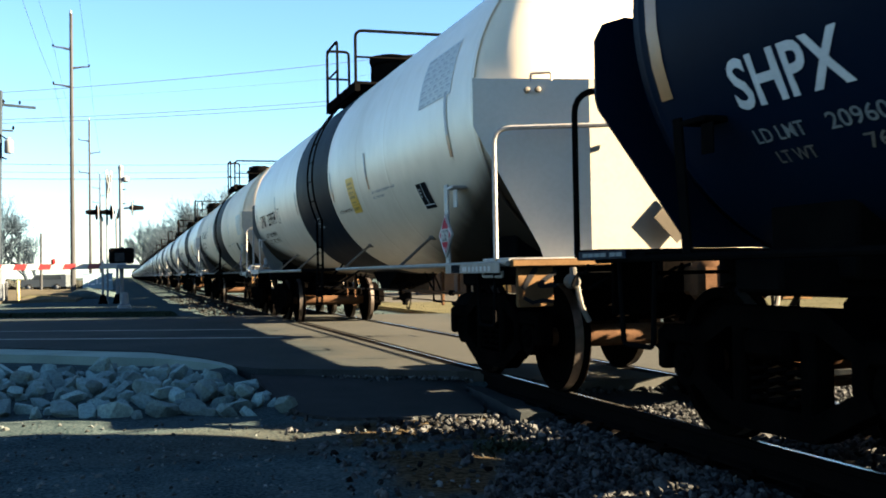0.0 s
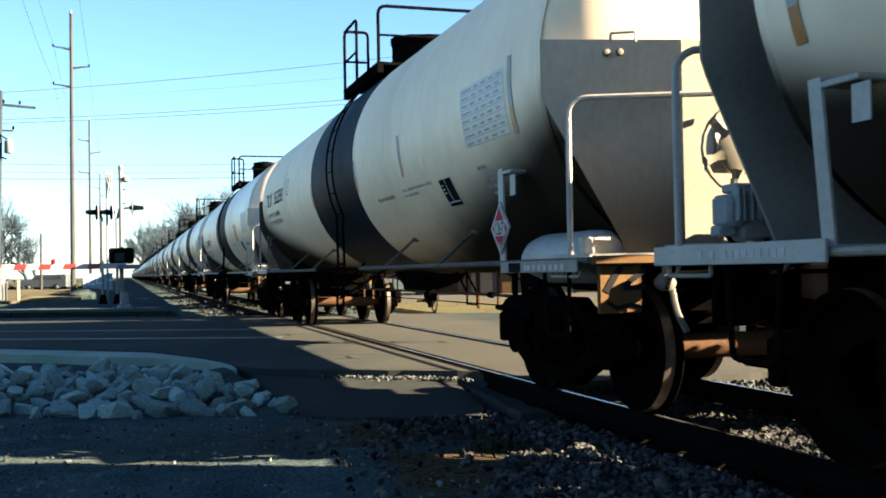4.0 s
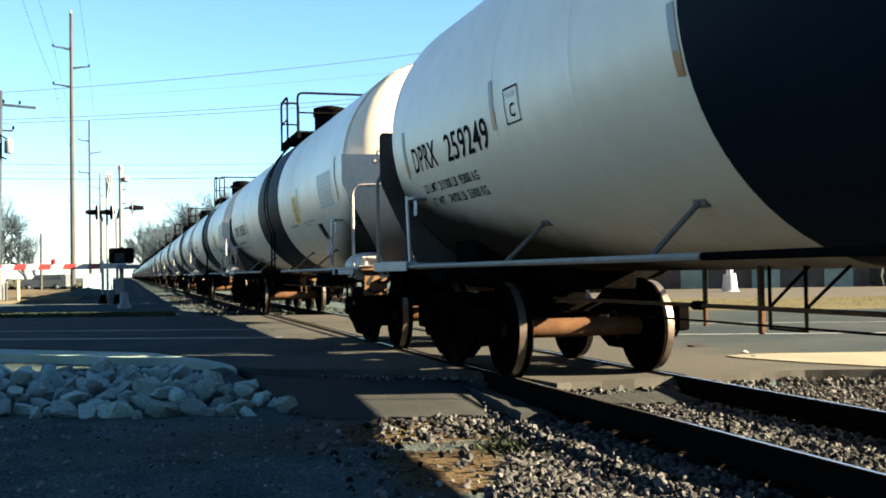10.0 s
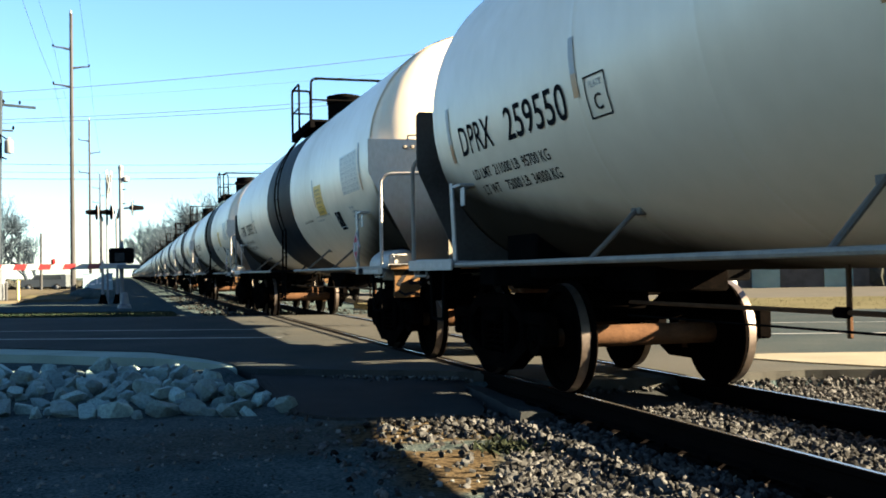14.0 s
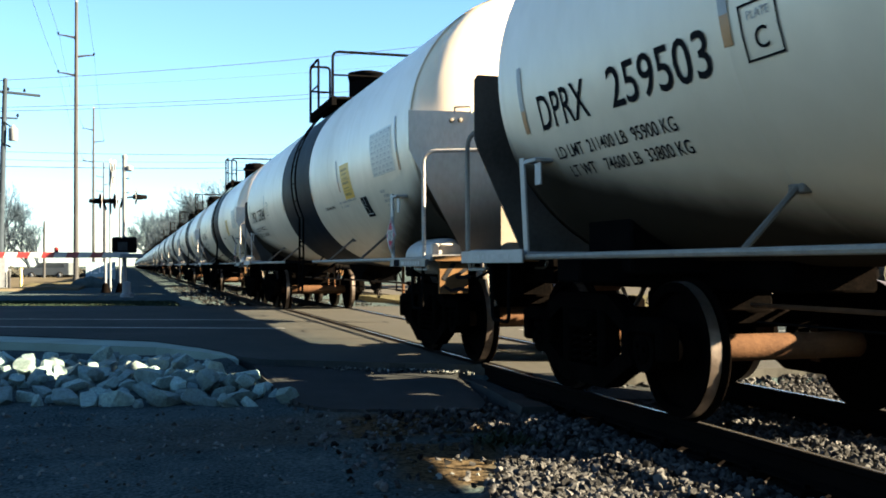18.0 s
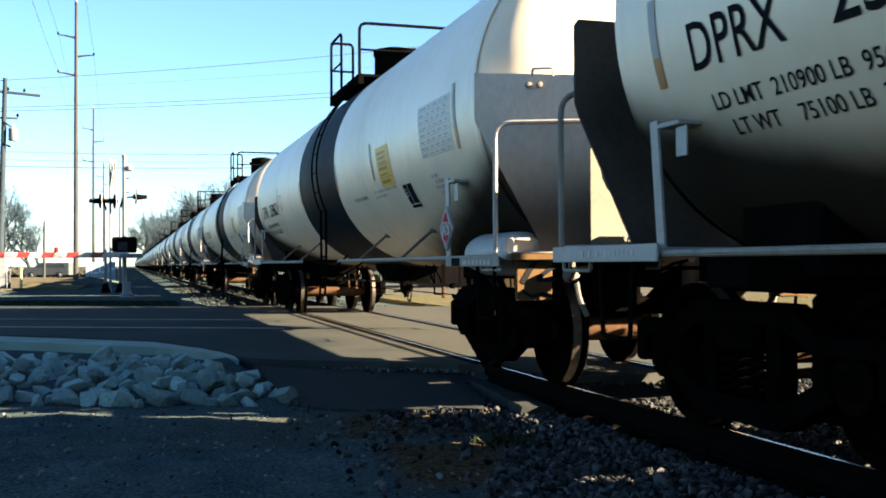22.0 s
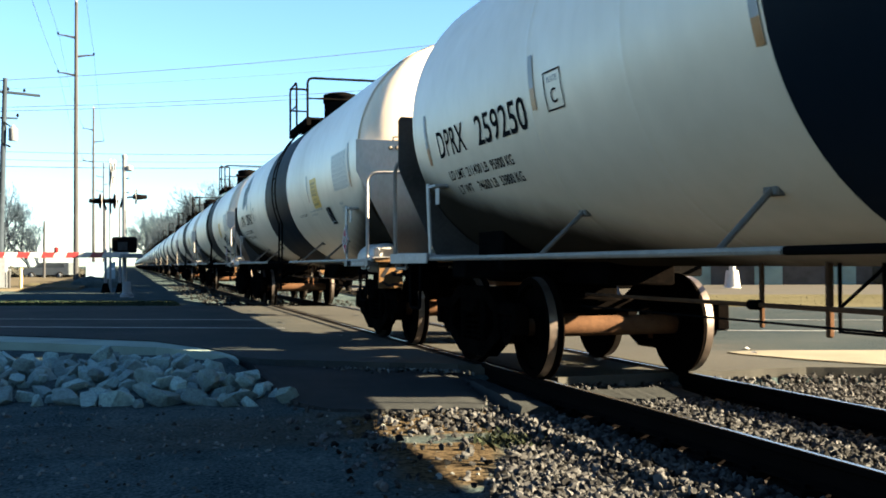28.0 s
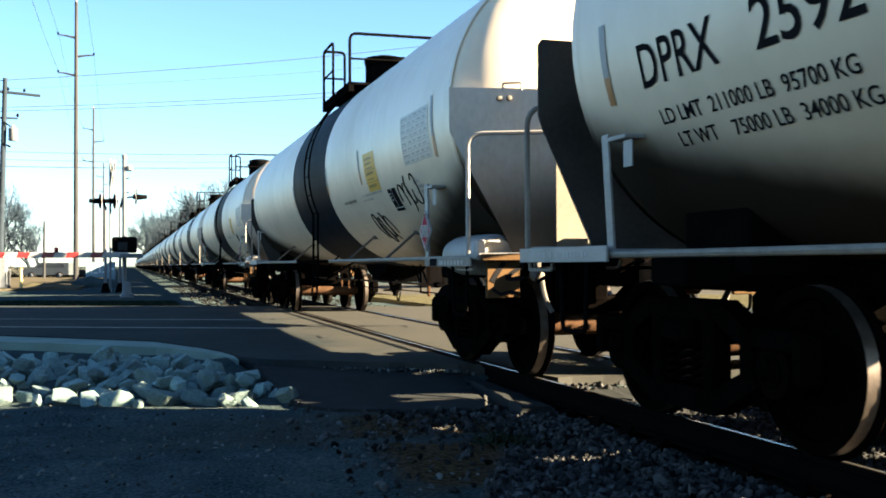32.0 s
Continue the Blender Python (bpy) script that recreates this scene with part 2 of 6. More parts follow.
def with_sunlit_sand(m):
    """A shoulder of tan sandy soil beside the ballast, painted paler where the ground is sunlit."""
    n, k = m.node_tree.nodes, m.node_tree.links
    b = n["Principled BSDF"]
    under = b.inputs["Base Color"].links[0].from_socket

    def math_node(op, *ins):
        t = n.new("ShaderNodeMath")
        t.operation = op
        for i, v in enumerate(ins):
            if isinstance(v, (int, float)):
                t.inputs[i].default_value = v
            else:
                k.new(v, t.inputs[i])
        return t.outputs[0]

    def ramp(v, a, b_):
        r = n.new("ShaderNodeMapRange")
        r.interpolation_type = "SMOOTHSTEP"
        r.inputs["From Min"].default_value, r.inputs["From Max"].default_value = a, b_
        k.new(v, r.inputs["Value"])
        return r.outputs["Result"]

    tc, sep, wave = n.new("ShaderNodeTexCoord"), n.new("ShaderNodeSeparateXYZ"), n.new("ShaderNodeTexNoise")
    wave.inputs["Scale"].default_value, wave.inputs["Detail"].default_value = 2.2, 5
    k.new(tc.outputs["Object"], wave.inputs["Vector"])
    k.new(tc.outputs["Object"], sep.inputs[0])
    x = math_node("ADD", sep.outputs["X"], math_node("MULTIPLY", wave.outputs["Fac"], 0.5))
    yw = math_node("ADD", sep.outputs["Y"], math_node("MULTIPLY", wave.outputs["Fac"], 0.35))
    across = math_node("SUBTRACT", x, math_node("MULTIPLY", yw, 0.42))      # the sand runs out along the foot of the ballast
    # the left edge keeps to the sunlit strip, whose light is in the tan
    f = math_node("MULTIPLY", ramp(x, 1.62, 1.85), math_node("SUBTRACT", 1.0, ramp(across, -0.22, 0.02)))
    f = math_node("MULTIPLY", f, ramp(yw, 5.2, 5.5))
    f = math_node("MULTIPLY", f, math_node("SUBTRACT", 1.0, ramp(yw, 7.75, 8.05)))
    dark = math_node("MULTIPLY", ramp(yw, 6.68, 6.80), math_node("SUBTRACT", 1.0, ramp(yw, 7.02, 7.16)))
    f = math_node("MULTIPLY", f, math_node("SUBTRACT", 1.0, math_node("MULTIPLY", dark, 0.85)))
    path = math_node("MULTIPLY", ramp(yw, 6.7, 7.2), math_node("SUBTRACT", 1.0, ramp(yw, 8.0, 8.3)))
    path = math_node("MULTIPLY", path, math_node("SUBTRACT", 1.0, ramp(x, 2.0, 2.6)))
    f = math_node("MAXIMUM", f, math_node("MULTIPLY", math_node("MULTIPLY", path, ramp(x, -1.0, 1.4)), 0.4))
    mix, tan = n.new("ShaderNodeMix"), n.new("ShaderNodeMix")
    grain = n.new("ShaderNodeTexNoise")
    grain.inputs["Scale"].default_value, grain.inputs["Detail"].default_value = 30, 6
    k.new(tc.outputs["Object"], grain.inputs["Vector"])
    for t in (mix, tan):
        t.data_type = "RGBA"
    tan.inputs["A"].default_value, tan.inputs["B"].default_value = (0.050, 0.038, 0.022, 1), (0.019, 0.0145, 0.009, 1)
    k.new(ramp(grain.outputs["Fac"], 0.42, 0.62), tan.inputs["Factor"])
    k.new(f, mix.inputs["Factor"])
    k.new(under, mix.inputs["A"])
    k.new(tan.outputs["Result"], mix.inputs["B"])
    k.new(mix.outputs["Result"], b.inputs["Base Color"])


with_sunlit_sand(DIRT)


def with_dust(m):
    """Tan dust ground into the asphalt along the crossing."""
    n, k = m.node_tree.nodes, m.node_tree.links
    b = n["Principled BSDF"]
    under = b.inputs["Base Color"].links[0].from_socket
    tc, sep, cloud = n.new("ShaderNodeTexCoord"), n.new("ShaderNodeSeparateXYZ"), n.new("ShaderNodeTexNoise")
    cloud.inputs["Scale"].default_value, cloud.inputs["Detail"].default_value = 1.1, 7
    k.new(tc.outputs["Object"], sep.inputs[0])
    k.new(tc.outputs["Object"], cloud.inputs["Vector"])
    off, size, add, fac, mix = n.new("ShaderNodeMath"), n.new("ShaderNodeMath"), n.new("ShaderNodeMath"), n.new("ShaderNodeMapRange"), n.new("ShaderNodeMix")
    off.operation, off.inputs[1].default_value = "SUBTRACT", 4.5
    size.operation, add.operation = "ABSOLUTE", "MULTIPLY_ADD"
    k.new(sep.outputs["X"], off.inputs[0])
    k.new(off.outputs[0], size.inputs[0])
    k.new(cloud.outputs["Fac"], add.inputs[0])
    add.inputs[1].default_value = 2.2
    k.new(size.outputs[0], add.inputs[2])
    fac.interpolation_type = "SMOOTHSTEP"
    fac.inputs["From Min"].default_value, fac.inputs["From Max"].default_value = 4.4, 2.4
    fac.inputs["To Max"].default_value = 0.52
    k.new(add.outputs[0], fac.inputs["Value"])
    mix.data_type = "RGBA"
    mix.inputs["B"].default_value = (0.050, 0.0445, 0.036, 1)
    k.new(fac.outputs["Result"], mix.inputs["Factor"])
    k.new(under, mix.inputs["A"])
    k.new(mix.outputs["Result"], b.inputs["Base Color"])


with_dust(ASPHALT)


def with_grime_and_shade(m, drop=0.0, thick=0.96, soft=0.24, haze=0.5):
    """Grime and painted shade: near-black over the low shell above each truck, with a cloudy upper edge."""
    n, k = m.node_tree.nodes, m.node_tree.links
    b = n["Principled BSDF"]
    under = b.inputs["Base Color"].links[0].from_socket

    def math_node(op, *ins):
        t = n.new("ShaderNodeMath")
        t.operation = op
        for i, v in enumerate(ins):
            if isinstance(v, (int, float)):
                t.inputs[i].default_value = v
            else:
                k.new(v, t.inputs[i])
        return t.outputs[0]

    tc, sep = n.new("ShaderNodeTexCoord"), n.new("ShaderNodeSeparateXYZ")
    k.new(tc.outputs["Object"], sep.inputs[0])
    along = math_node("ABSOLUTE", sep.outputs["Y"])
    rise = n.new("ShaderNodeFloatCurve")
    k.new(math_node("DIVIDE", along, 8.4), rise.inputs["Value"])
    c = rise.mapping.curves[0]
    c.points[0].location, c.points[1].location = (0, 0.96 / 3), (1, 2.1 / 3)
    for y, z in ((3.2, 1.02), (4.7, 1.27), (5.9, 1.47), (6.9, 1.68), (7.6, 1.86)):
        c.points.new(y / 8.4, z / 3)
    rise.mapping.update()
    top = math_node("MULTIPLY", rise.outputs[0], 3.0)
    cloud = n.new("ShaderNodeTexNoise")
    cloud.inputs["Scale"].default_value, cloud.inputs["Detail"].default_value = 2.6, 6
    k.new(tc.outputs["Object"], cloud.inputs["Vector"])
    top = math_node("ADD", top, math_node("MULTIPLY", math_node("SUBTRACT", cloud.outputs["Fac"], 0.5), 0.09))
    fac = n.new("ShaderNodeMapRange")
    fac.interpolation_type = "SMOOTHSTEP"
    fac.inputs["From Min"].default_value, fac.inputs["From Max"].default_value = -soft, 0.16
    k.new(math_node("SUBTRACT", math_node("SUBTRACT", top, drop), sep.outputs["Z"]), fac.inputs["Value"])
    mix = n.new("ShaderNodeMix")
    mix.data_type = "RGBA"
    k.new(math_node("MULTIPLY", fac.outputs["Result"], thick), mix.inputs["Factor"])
    # brown film: some dust, and the shell's downward shading put into colour
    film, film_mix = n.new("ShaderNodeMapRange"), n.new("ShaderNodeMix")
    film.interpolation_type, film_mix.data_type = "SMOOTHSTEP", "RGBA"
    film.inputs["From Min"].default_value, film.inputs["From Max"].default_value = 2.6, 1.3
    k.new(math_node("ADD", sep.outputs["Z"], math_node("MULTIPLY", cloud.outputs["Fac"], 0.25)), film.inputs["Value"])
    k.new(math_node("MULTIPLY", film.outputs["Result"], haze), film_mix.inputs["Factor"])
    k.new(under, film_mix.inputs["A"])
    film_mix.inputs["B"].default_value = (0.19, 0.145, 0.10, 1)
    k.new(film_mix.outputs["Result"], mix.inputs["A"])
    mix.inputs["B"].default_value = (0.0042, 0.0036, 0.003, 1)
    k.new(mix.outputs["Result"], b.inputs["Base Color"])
    # the painted dark is dull: no gloss where it lies
    old = b.inputs["Roughness"].links[0].from_socket
    k.new(math_node("ADD", old, math_node("MULTIPLY", fac.outputs["Result"], 0.45)), b.inputs["Roughness"])
    gloss = b.inputs["Specular IOR Level"].default_value
    k.new(math_node("SUBTRACT", gloss, math_node("MULTIPLY", fac.outputs["Result"], gloss)), b.inputs["Specular IOR Level"])


with_grime_and_shade(WHITE)
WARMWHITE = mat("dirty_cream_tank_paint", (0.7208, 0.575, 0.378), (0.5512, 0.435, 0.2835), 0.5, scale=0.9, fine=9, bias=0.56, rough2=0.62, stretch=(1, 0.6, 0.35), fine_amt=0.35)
with_grime_and_shade(WARMWHITE, -0.14, 0.97, 0.42)
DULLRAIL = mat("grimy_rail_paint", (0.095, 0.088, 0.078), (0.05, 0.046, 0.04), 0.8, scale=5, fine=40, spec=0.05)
with_grime_and_shade(SHIELD, 0.55, 0.85, 0.6)
with_grime_and_shade(DUSTSHIELD, 0.7, 0.75, 0.6)


# ---- mesh building ----
class G:
    """Vertices and faces gathered into one mesh."""
    def __init__(self):
        self.v, self.f = [], []

    def add(self, vs, fs):
        o = len(self.v)
        self.v += [tuple(p) for p in vs]
        self.f += [tuple(i + o for i in f) for f in fs]
        return self

    def box(self, x0, y0, z0, x1, y1, z1, b=0.0, m=None):
        """A box with its edges cut by b."""
        c = Vector(((x0 + x1) / 2, (y0 + y1) / 2, (z0 + z1) / 2))
        h = Vector((abs(x1 - x0) / 2, abs(y1 - y0) / 2, abs(z1 - z0) / 2))
        b = min(b, 0.45 * min(h))
        if b <= 0:
            vs = [c + Vector((sx * h.x, sy * h.y, sz * h.z)) for sz in (-1, 1) for sy in (-1, 1) for sx in (-1, 1)]
            fs = [(0, 2, 3, 1), (4, 5, 7, 6), (0, 1, 5, 4), (2, 6, 7, 3), (0, 4, 6, 2), (1, 3, 7, 5)]
        else:
            bm = bmesh.new()
            bmesh.ops.create_cube(bm, size=2)
            for v in bm.verts:
                v.co = Vector((v.co.x * h.x, v.co.y * h.y, v.co.z * h.z))
            bmesh.ops.bevel(bm, geom=bm.edges[:], offset=b, segments=1, affect="EDGES", clamp_overlap=True)
            bm.verts.index_update()
            vs, fs = [v.co + c for v in bm.verts], [[v.index for v in f.verts] for f in bm.faces]
            bm.free()
        if m is not None:
            vs = [m @ v for v in vs]
        return self.add(vs, fs)

    def tube(self, pts, r, seg=8, cap=True, radii=None):
        """A round bar along a line of points."""
        pts = [Vector(p) for p in pts]
        n, vs, fs = len(pts), [], []
        side = None
        for i, p in enumerate(pts):
            d = (pts[min(i + 1, n - 1)] - pts[max(i - 1, 0)]).normalized()
            if side is None:
                side = d.orthogonal().normalized()
            side = (side - d * side.dot(d)).normalized()
            up = d.cross(side)
            rr = radii[i] if radii else r
            for j in range(seg):
                a = 2 * math.pi * j / seg
                vs.append(p + rr * (math.cos(a) * side + math.sin(a) * up))
        for i in range(n - 1):
            for j in range(seg):
                a, b = i * seg + j, i * seg + (j + 1) % seg
                fs.append((a, b, b + seg, a + seg))
        if cap:
            fs += [tuple(range(seg - 1, -1, -1)), tuple(range((n - 1) * seg, n * seg))]
        return self.add(vs, fs)

    def lathe(self, prof, seg=32, axis="y", at=(0, 0, 0)):
        """A profile of (along, radius) turned about an axis."""
        vs, fs, n = [], [], len(prof)
        for a_, r in prof:
            for j in range(seg):
                t = 2 * math.pi * j / seg
                c, s = r * math.cos(t), r * math.sin(t)
                p = {"y": (c, a_, s), "x": (a_, c, s), "z": (c, s, a_)}[axis]
                vs.append(Vector(p) + Vector(at))
        for i in range(n - 1):
            for j in range(seg):
                a, b = i * seg + j, i * seg + (j + 1) % seg
                f = (a, b, b + seg, a + seg)
                fs.append(f if axis == "x" or axis == "z" else f[::-1])
        fs.append(tuple(range(seg)) if axis == "y" else tuple(range(seg - 1, -1, -1)))
        last = tuple(range((n - 1) * seg, n * seg))
        fs.append(last[::-1] if axis == "y" else last)
        return self.add(vs, fs)

    def prism(self, outline, x0, x1):
        """An outline in (y, z) made thick along x."""
        n = len(outline)
        vs = [(x0, y, z) for y, z in outline] + [(x1, y, z) for y, z in outline]
        fs = [tuple(range(n)), tuple(range(2 * n - 1, n - 1, -1))]
        fs += [((i + 1) % n, i, i + n, (i + 1) % n + n) for i in range(n)]
        return self.add(vs, fs)

    def plate(self, pts, n, thick):
        """A flat outline of points made thick along n."""
        k = len(pts)
        n = Vector(n).normalized() * thick
        a = [Vector(p) for p in pts]
        return self.add(a + [p + n for p in a], [tuple(range(k - 1, -1, -1)), tuple(range(k, 2 * k))] + [(i, (i + 1) % k, (i + 1) % k + k, i + k) for i in range(k)])

    def mesh(self, name, material, smooth=0.0):
        me = bpy.data.meshes.new(name)
        me.from_pydata(self.v, [], self.f)
        if material:
            me.materials.append(material)
        if smooth:
            me.polygons.foreach_set("use_smooth", [True] * len(me.polygons))
            me.set_sharp_from_angle(angle=radians(smooth))
        me.update()
        return me


def part(name, g, material, parent, label="", smooth=40.0):
    """One mesh under a thing or under a part."""
    me = g if isinstance(g, bpy.types.Mesh) else g.mesh(name, material, smooth)
    ob = new(name, me)
    ob.parent = parent
    if name.endswith(("_writing", "_note")):
        tagged(ob, kind="stuff")
    return tagged(ob, label)


def thing(name, label, category, g=None, material=None, at=None, group="", kind="", smooth=40.0):
    ob = new(name, g.mesh(name, material, smooth) if g else None)
    if at is not None:
        ob.matrix_world = at
    return tagged(ob, label, category, group, kind)


def bend(corners, r=0.12, n=5):
    """A line of points with its inner corners rounded."""
    out = [Vector(corners[0])]
    for a, b, c in zip(corners, corners[1:], corners[2:]):
        a, b, c = Vector(a), Vector(b), Vector(c)
        p, q = b + (a - b).normalized() * r, b + (c - b).normalized() * r
        out += [(1 - t) ** 2 * p + 2 * t * (1 - t) * b + t * t * q for t in (i / n for i in range(n + 1))]
    return out + [Vector(corners[-1])]


def letters(text, size, spacing=1.0, width=1.0, weight=0.008):
    """Flat outlines of writing, as points (along, up) and faces."""
    cu = bpy.data.curves.new("writing", "FONT")
    cu.body, cu.size, cu.space_character, cu.resolution_u, cu.offset = text, size, spacing, 3, size * weight
    ob = bpy.data.objects.new("writing", cu)
    me = bpy.data.meshes.new_from_object(ob)
    pts, faces = [(v.co.x * width, v.co.y) for v in me.vertices], [tuple(p.vertices) for p in me.polygons]
    bpy.data.objects.remove(ob)
    bpy.data.curves.remove(cu)
    bpy.data.meshes.remove(me)
    return pts, faces


# ---- the train ----
TX = 4.30                      # centre line of the track
CAR = 18.15                    # length of a car over its couplers
R, ZC = 1.50, 2.45             # radius of a tank and height of its axis over the rails
RAILTOP = -0.06               # level of the running surface
HY = 8.08                      # end handrails, from the middle of a car


def onshell(y, z, off=0.004):
    """The point of the shell on the near side at height z."""
    a = math.asin(max(-1, min(1, (z - ZC) / R)))
    return Vector((-(R + off) * math.cos(a), y, ZC + (R + off) * math.sin(a)))


def patch(g, y0, y1, z0, z1, off=0.004, n=6):
    """A thin sheet that follows the shell; z0, z1 along the curve from the axis' height."""
    vs = []
    for i in range(n + 1):
        a = (z0 + (z1 - z0) * i / n - ZC) / R
        for y in (y0, y1):
            vs.append((-(R + off) * math.cos(a), y, ZC + (R + off) * math.sin(a)))
    return g.add(vs, [(2 * i, 2 * i + 2, 2 * i + 3, 2 * i + 1) for i in range(n)])


def wrapped(g, text, y, z, size, length, off=0.005, spacing=1.0, weight=0.008):
    """Writing on the shell that starts at y and reads towards -y."""
    pts, fs = letters(text, size, spacing, 1.0, weight)
    k = length / max(u for u, v in pts)
    vs = []
    for u, v in ((u * k, v) for u, v in pts):
        a = (z + v - ZC) / R
        vs.append((-(R + off) * math.cos(a), y - u, ZC + (R + off) * math.sin(a)))
    return g.add(vs, fs)


def bars(g, y, z, lengths, h, gap, off=0.005):
    """Rows of unreadable writing as plain bars."""
    for i, row in enumerate(lengths):
        yy = y
        for w in row:
            u = 0.0
            while w > 0 and u < w - 0.012:
                patch(g, yy - u, yy - min(w, u + h * 0.55), z - i * gap, z - i * gap + h, off, 1)
                u += h * 0.8
            yy -= abs(w) + 0.04
    return g


def wheelset(parent, y, detail):
    ws = new("wheelset")
    ws.parent = parent
    ws.location = (0, y, 0.457)
    g = G().lathe([(-1.0, 0.055), (-0.95, 0.08), (-0.8, 0.08), (-0.7, 0.095), (0.7, 0.095), (0.8, 0.08), (0.95, 0.08), (1.0, 0.055)], 12, "x")
    part("axle", g, RUST, ws, "rust-brown axle")
    seg = 36 if detail else 18
    for s in (-1, 1):
        prof = [(0.655, 0.10), (0.665, 0.14), (0.70, 0.17), (0.70, 0.33), (0.68, 0.385), (0.68, 0.475), (0.693, 0.484), (0.710, 0.476), (0.720, 0.459)]
        prof2 = [(0.720, 0.459), (0.815, 0.452), (0.817, 0.445), (0.817, 0.39), (0.765, 0.375), (0.755, 0.18), (0.795, 0.14), (0.795, 0.10)]
        if s < 0:
            prof, prof2 = [(-a, r) for a, r in prof][::-1], [(-a, r) for a, r in prof2][::-1]
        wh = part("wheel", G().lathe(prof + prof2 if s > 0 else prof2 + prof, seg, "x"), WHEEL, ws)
        tr = [(s * 0.740, 0.4600), (s * 0.813, 0.4550)]
        g = G().lathe(tr if s > 0 else tr[::-1], seg, "x")
        g.f = g.f[:-2]
        part("tread", g, WHEELRIM, ws, "worn brown steel wheel tread")
        if detail:
            g = G().lathe([(s * 1.0, 0.09), (s * 1.06, 0.088), (s * 1.075, 0.05)][::s], 14, "x")
            for k in range(3):
                a = k * 2.094
                g.box(s * 1.075 - 0.012, 0.05 * math.cos(a) - 0.015, 0.05 * math.sin(a) - 0.015, s * 1.075 + 0.02, 0.05 * math.cos(a) + 0.015, 0.05 * math.sin(a) + 0.015)
            part("bearing_cap", g, TRUCK, ws)
    return ws


def truck(car, y, detail):
    tk = new("truck")
    tk.parent = car
    tk.location = (0, y, RAILTOP)
    for s in (-1, 1):
        out = [(-1.16, 0.36), (-1.16, 0.60), (-0.98, 0.64), (-0.80, 0.62), (-0.42, 0.80), (0.42, 0.80), (0.80, 0.62), (0.98, 0.64), (1.16, 0.60), (1.16, 0.36),
               (0.98, 0.32), (0.80, 0.40), (0.52, 0.24), (0.34, 0.17), (-0.34, 0.17), (-0.52, 0.24), (-0.80, 0.40), (-0.98, 0.32)]
        g = G()
        x0, x1 = s * 0.94, s * 1.08
        if detail:
            # top and bottom members, columns and pedestals leave two windows and the spring nest open
            g.prism([(-0.8, 0.62), (-0.42, 0.82), (0.42, 0.82), (0.8, 0.62), (0.72, 0.54), (0.38, 0.70), (-0.38, 0.70), (-0.72, 0.54)], x0, x1)
            g.prism([(-0.80, 0.36), (-0.72, 0.46), (-0.36, 0.29), (0.36, 0.29), (0.72, 0.46), (0.80, 0.36), (0.36, 0.15), (-0.36, 0.15)], x0, x1)
            for q in (-1, 1):
                g.box(x0, q * 0.30 - 0.06, 0.27, x1, q * 0.30 + 0.06, 0.72, 0.02)
                g.box(x0, q * 0.92 - 0.24, 0.56, x1, q * 0.92 + 0.24, 0.68, 0.03)
                g.box(x0, q * 0.68 - 0.06, 0.34, x1, q * 0.68 + 0.06, 0.66, 0.02)
                g.box(x0, q * 1.14 - 0.05, 0.40, x1, q * 1.14 + 0.05, 0.66, 0.02)
                g.lathe([(s * 0.90, 0.15), (s * 1.05, 0.15)][::s], 14, "x", (0, q * 0.89, 0.457))
        else:
            g.prism(out, x0, x1)
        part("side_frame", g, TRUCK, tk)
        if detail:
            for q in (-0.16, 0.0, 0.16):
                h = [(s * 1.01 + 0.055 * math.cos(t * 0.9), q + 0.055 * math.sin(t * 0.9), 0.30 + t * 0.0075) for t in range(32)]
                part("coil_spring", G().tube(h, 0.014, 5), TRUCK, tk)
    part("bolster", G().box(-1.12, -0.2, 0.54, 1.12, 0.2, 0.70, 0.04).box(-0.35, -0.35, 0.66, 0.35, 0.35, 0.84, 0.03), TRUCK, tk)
    if detail:
        for q in (-1, 1):
            part("brake_beam", G().tube([(-0.78, q * 0.30, 0.36), (0, q * 0.42, 0.36), (0.78, q * 0.30, 0.36)], 0.035, 6).box(-0.80, q * 0.30, 0.28, -0.70, q * 0.42, 0.56).box(0.70, q * 0.30, 0.28, 0.80, q * 0.42, 0.56), RUST, tk)
    for q in (-0.89, 0.89):
        wheelset(tk, q, detail)
    return tk


def stroke(car, q, pts, w):
    """A lever's shadow painted as a dark stroke on the tan corner plate; points are (across, up) on the near side."""
    pts = [Vector((-q * (a + 0.045), -8.343, b)) for a, b in pts]
    g = G()
    for a, b in zip(pts, pts[1:]):
        d = (b - a).normalized()
        n = Vector((-d.z, 0, d.x)) * w
        a, b = a - d * w * 0.4, b + d * w * 0.4
        g.plate([a - n, b - n, b + n, a + n], (0, -1, 0), 0.002)
    part("painted_stroke", g, INK, car, smooth=0)


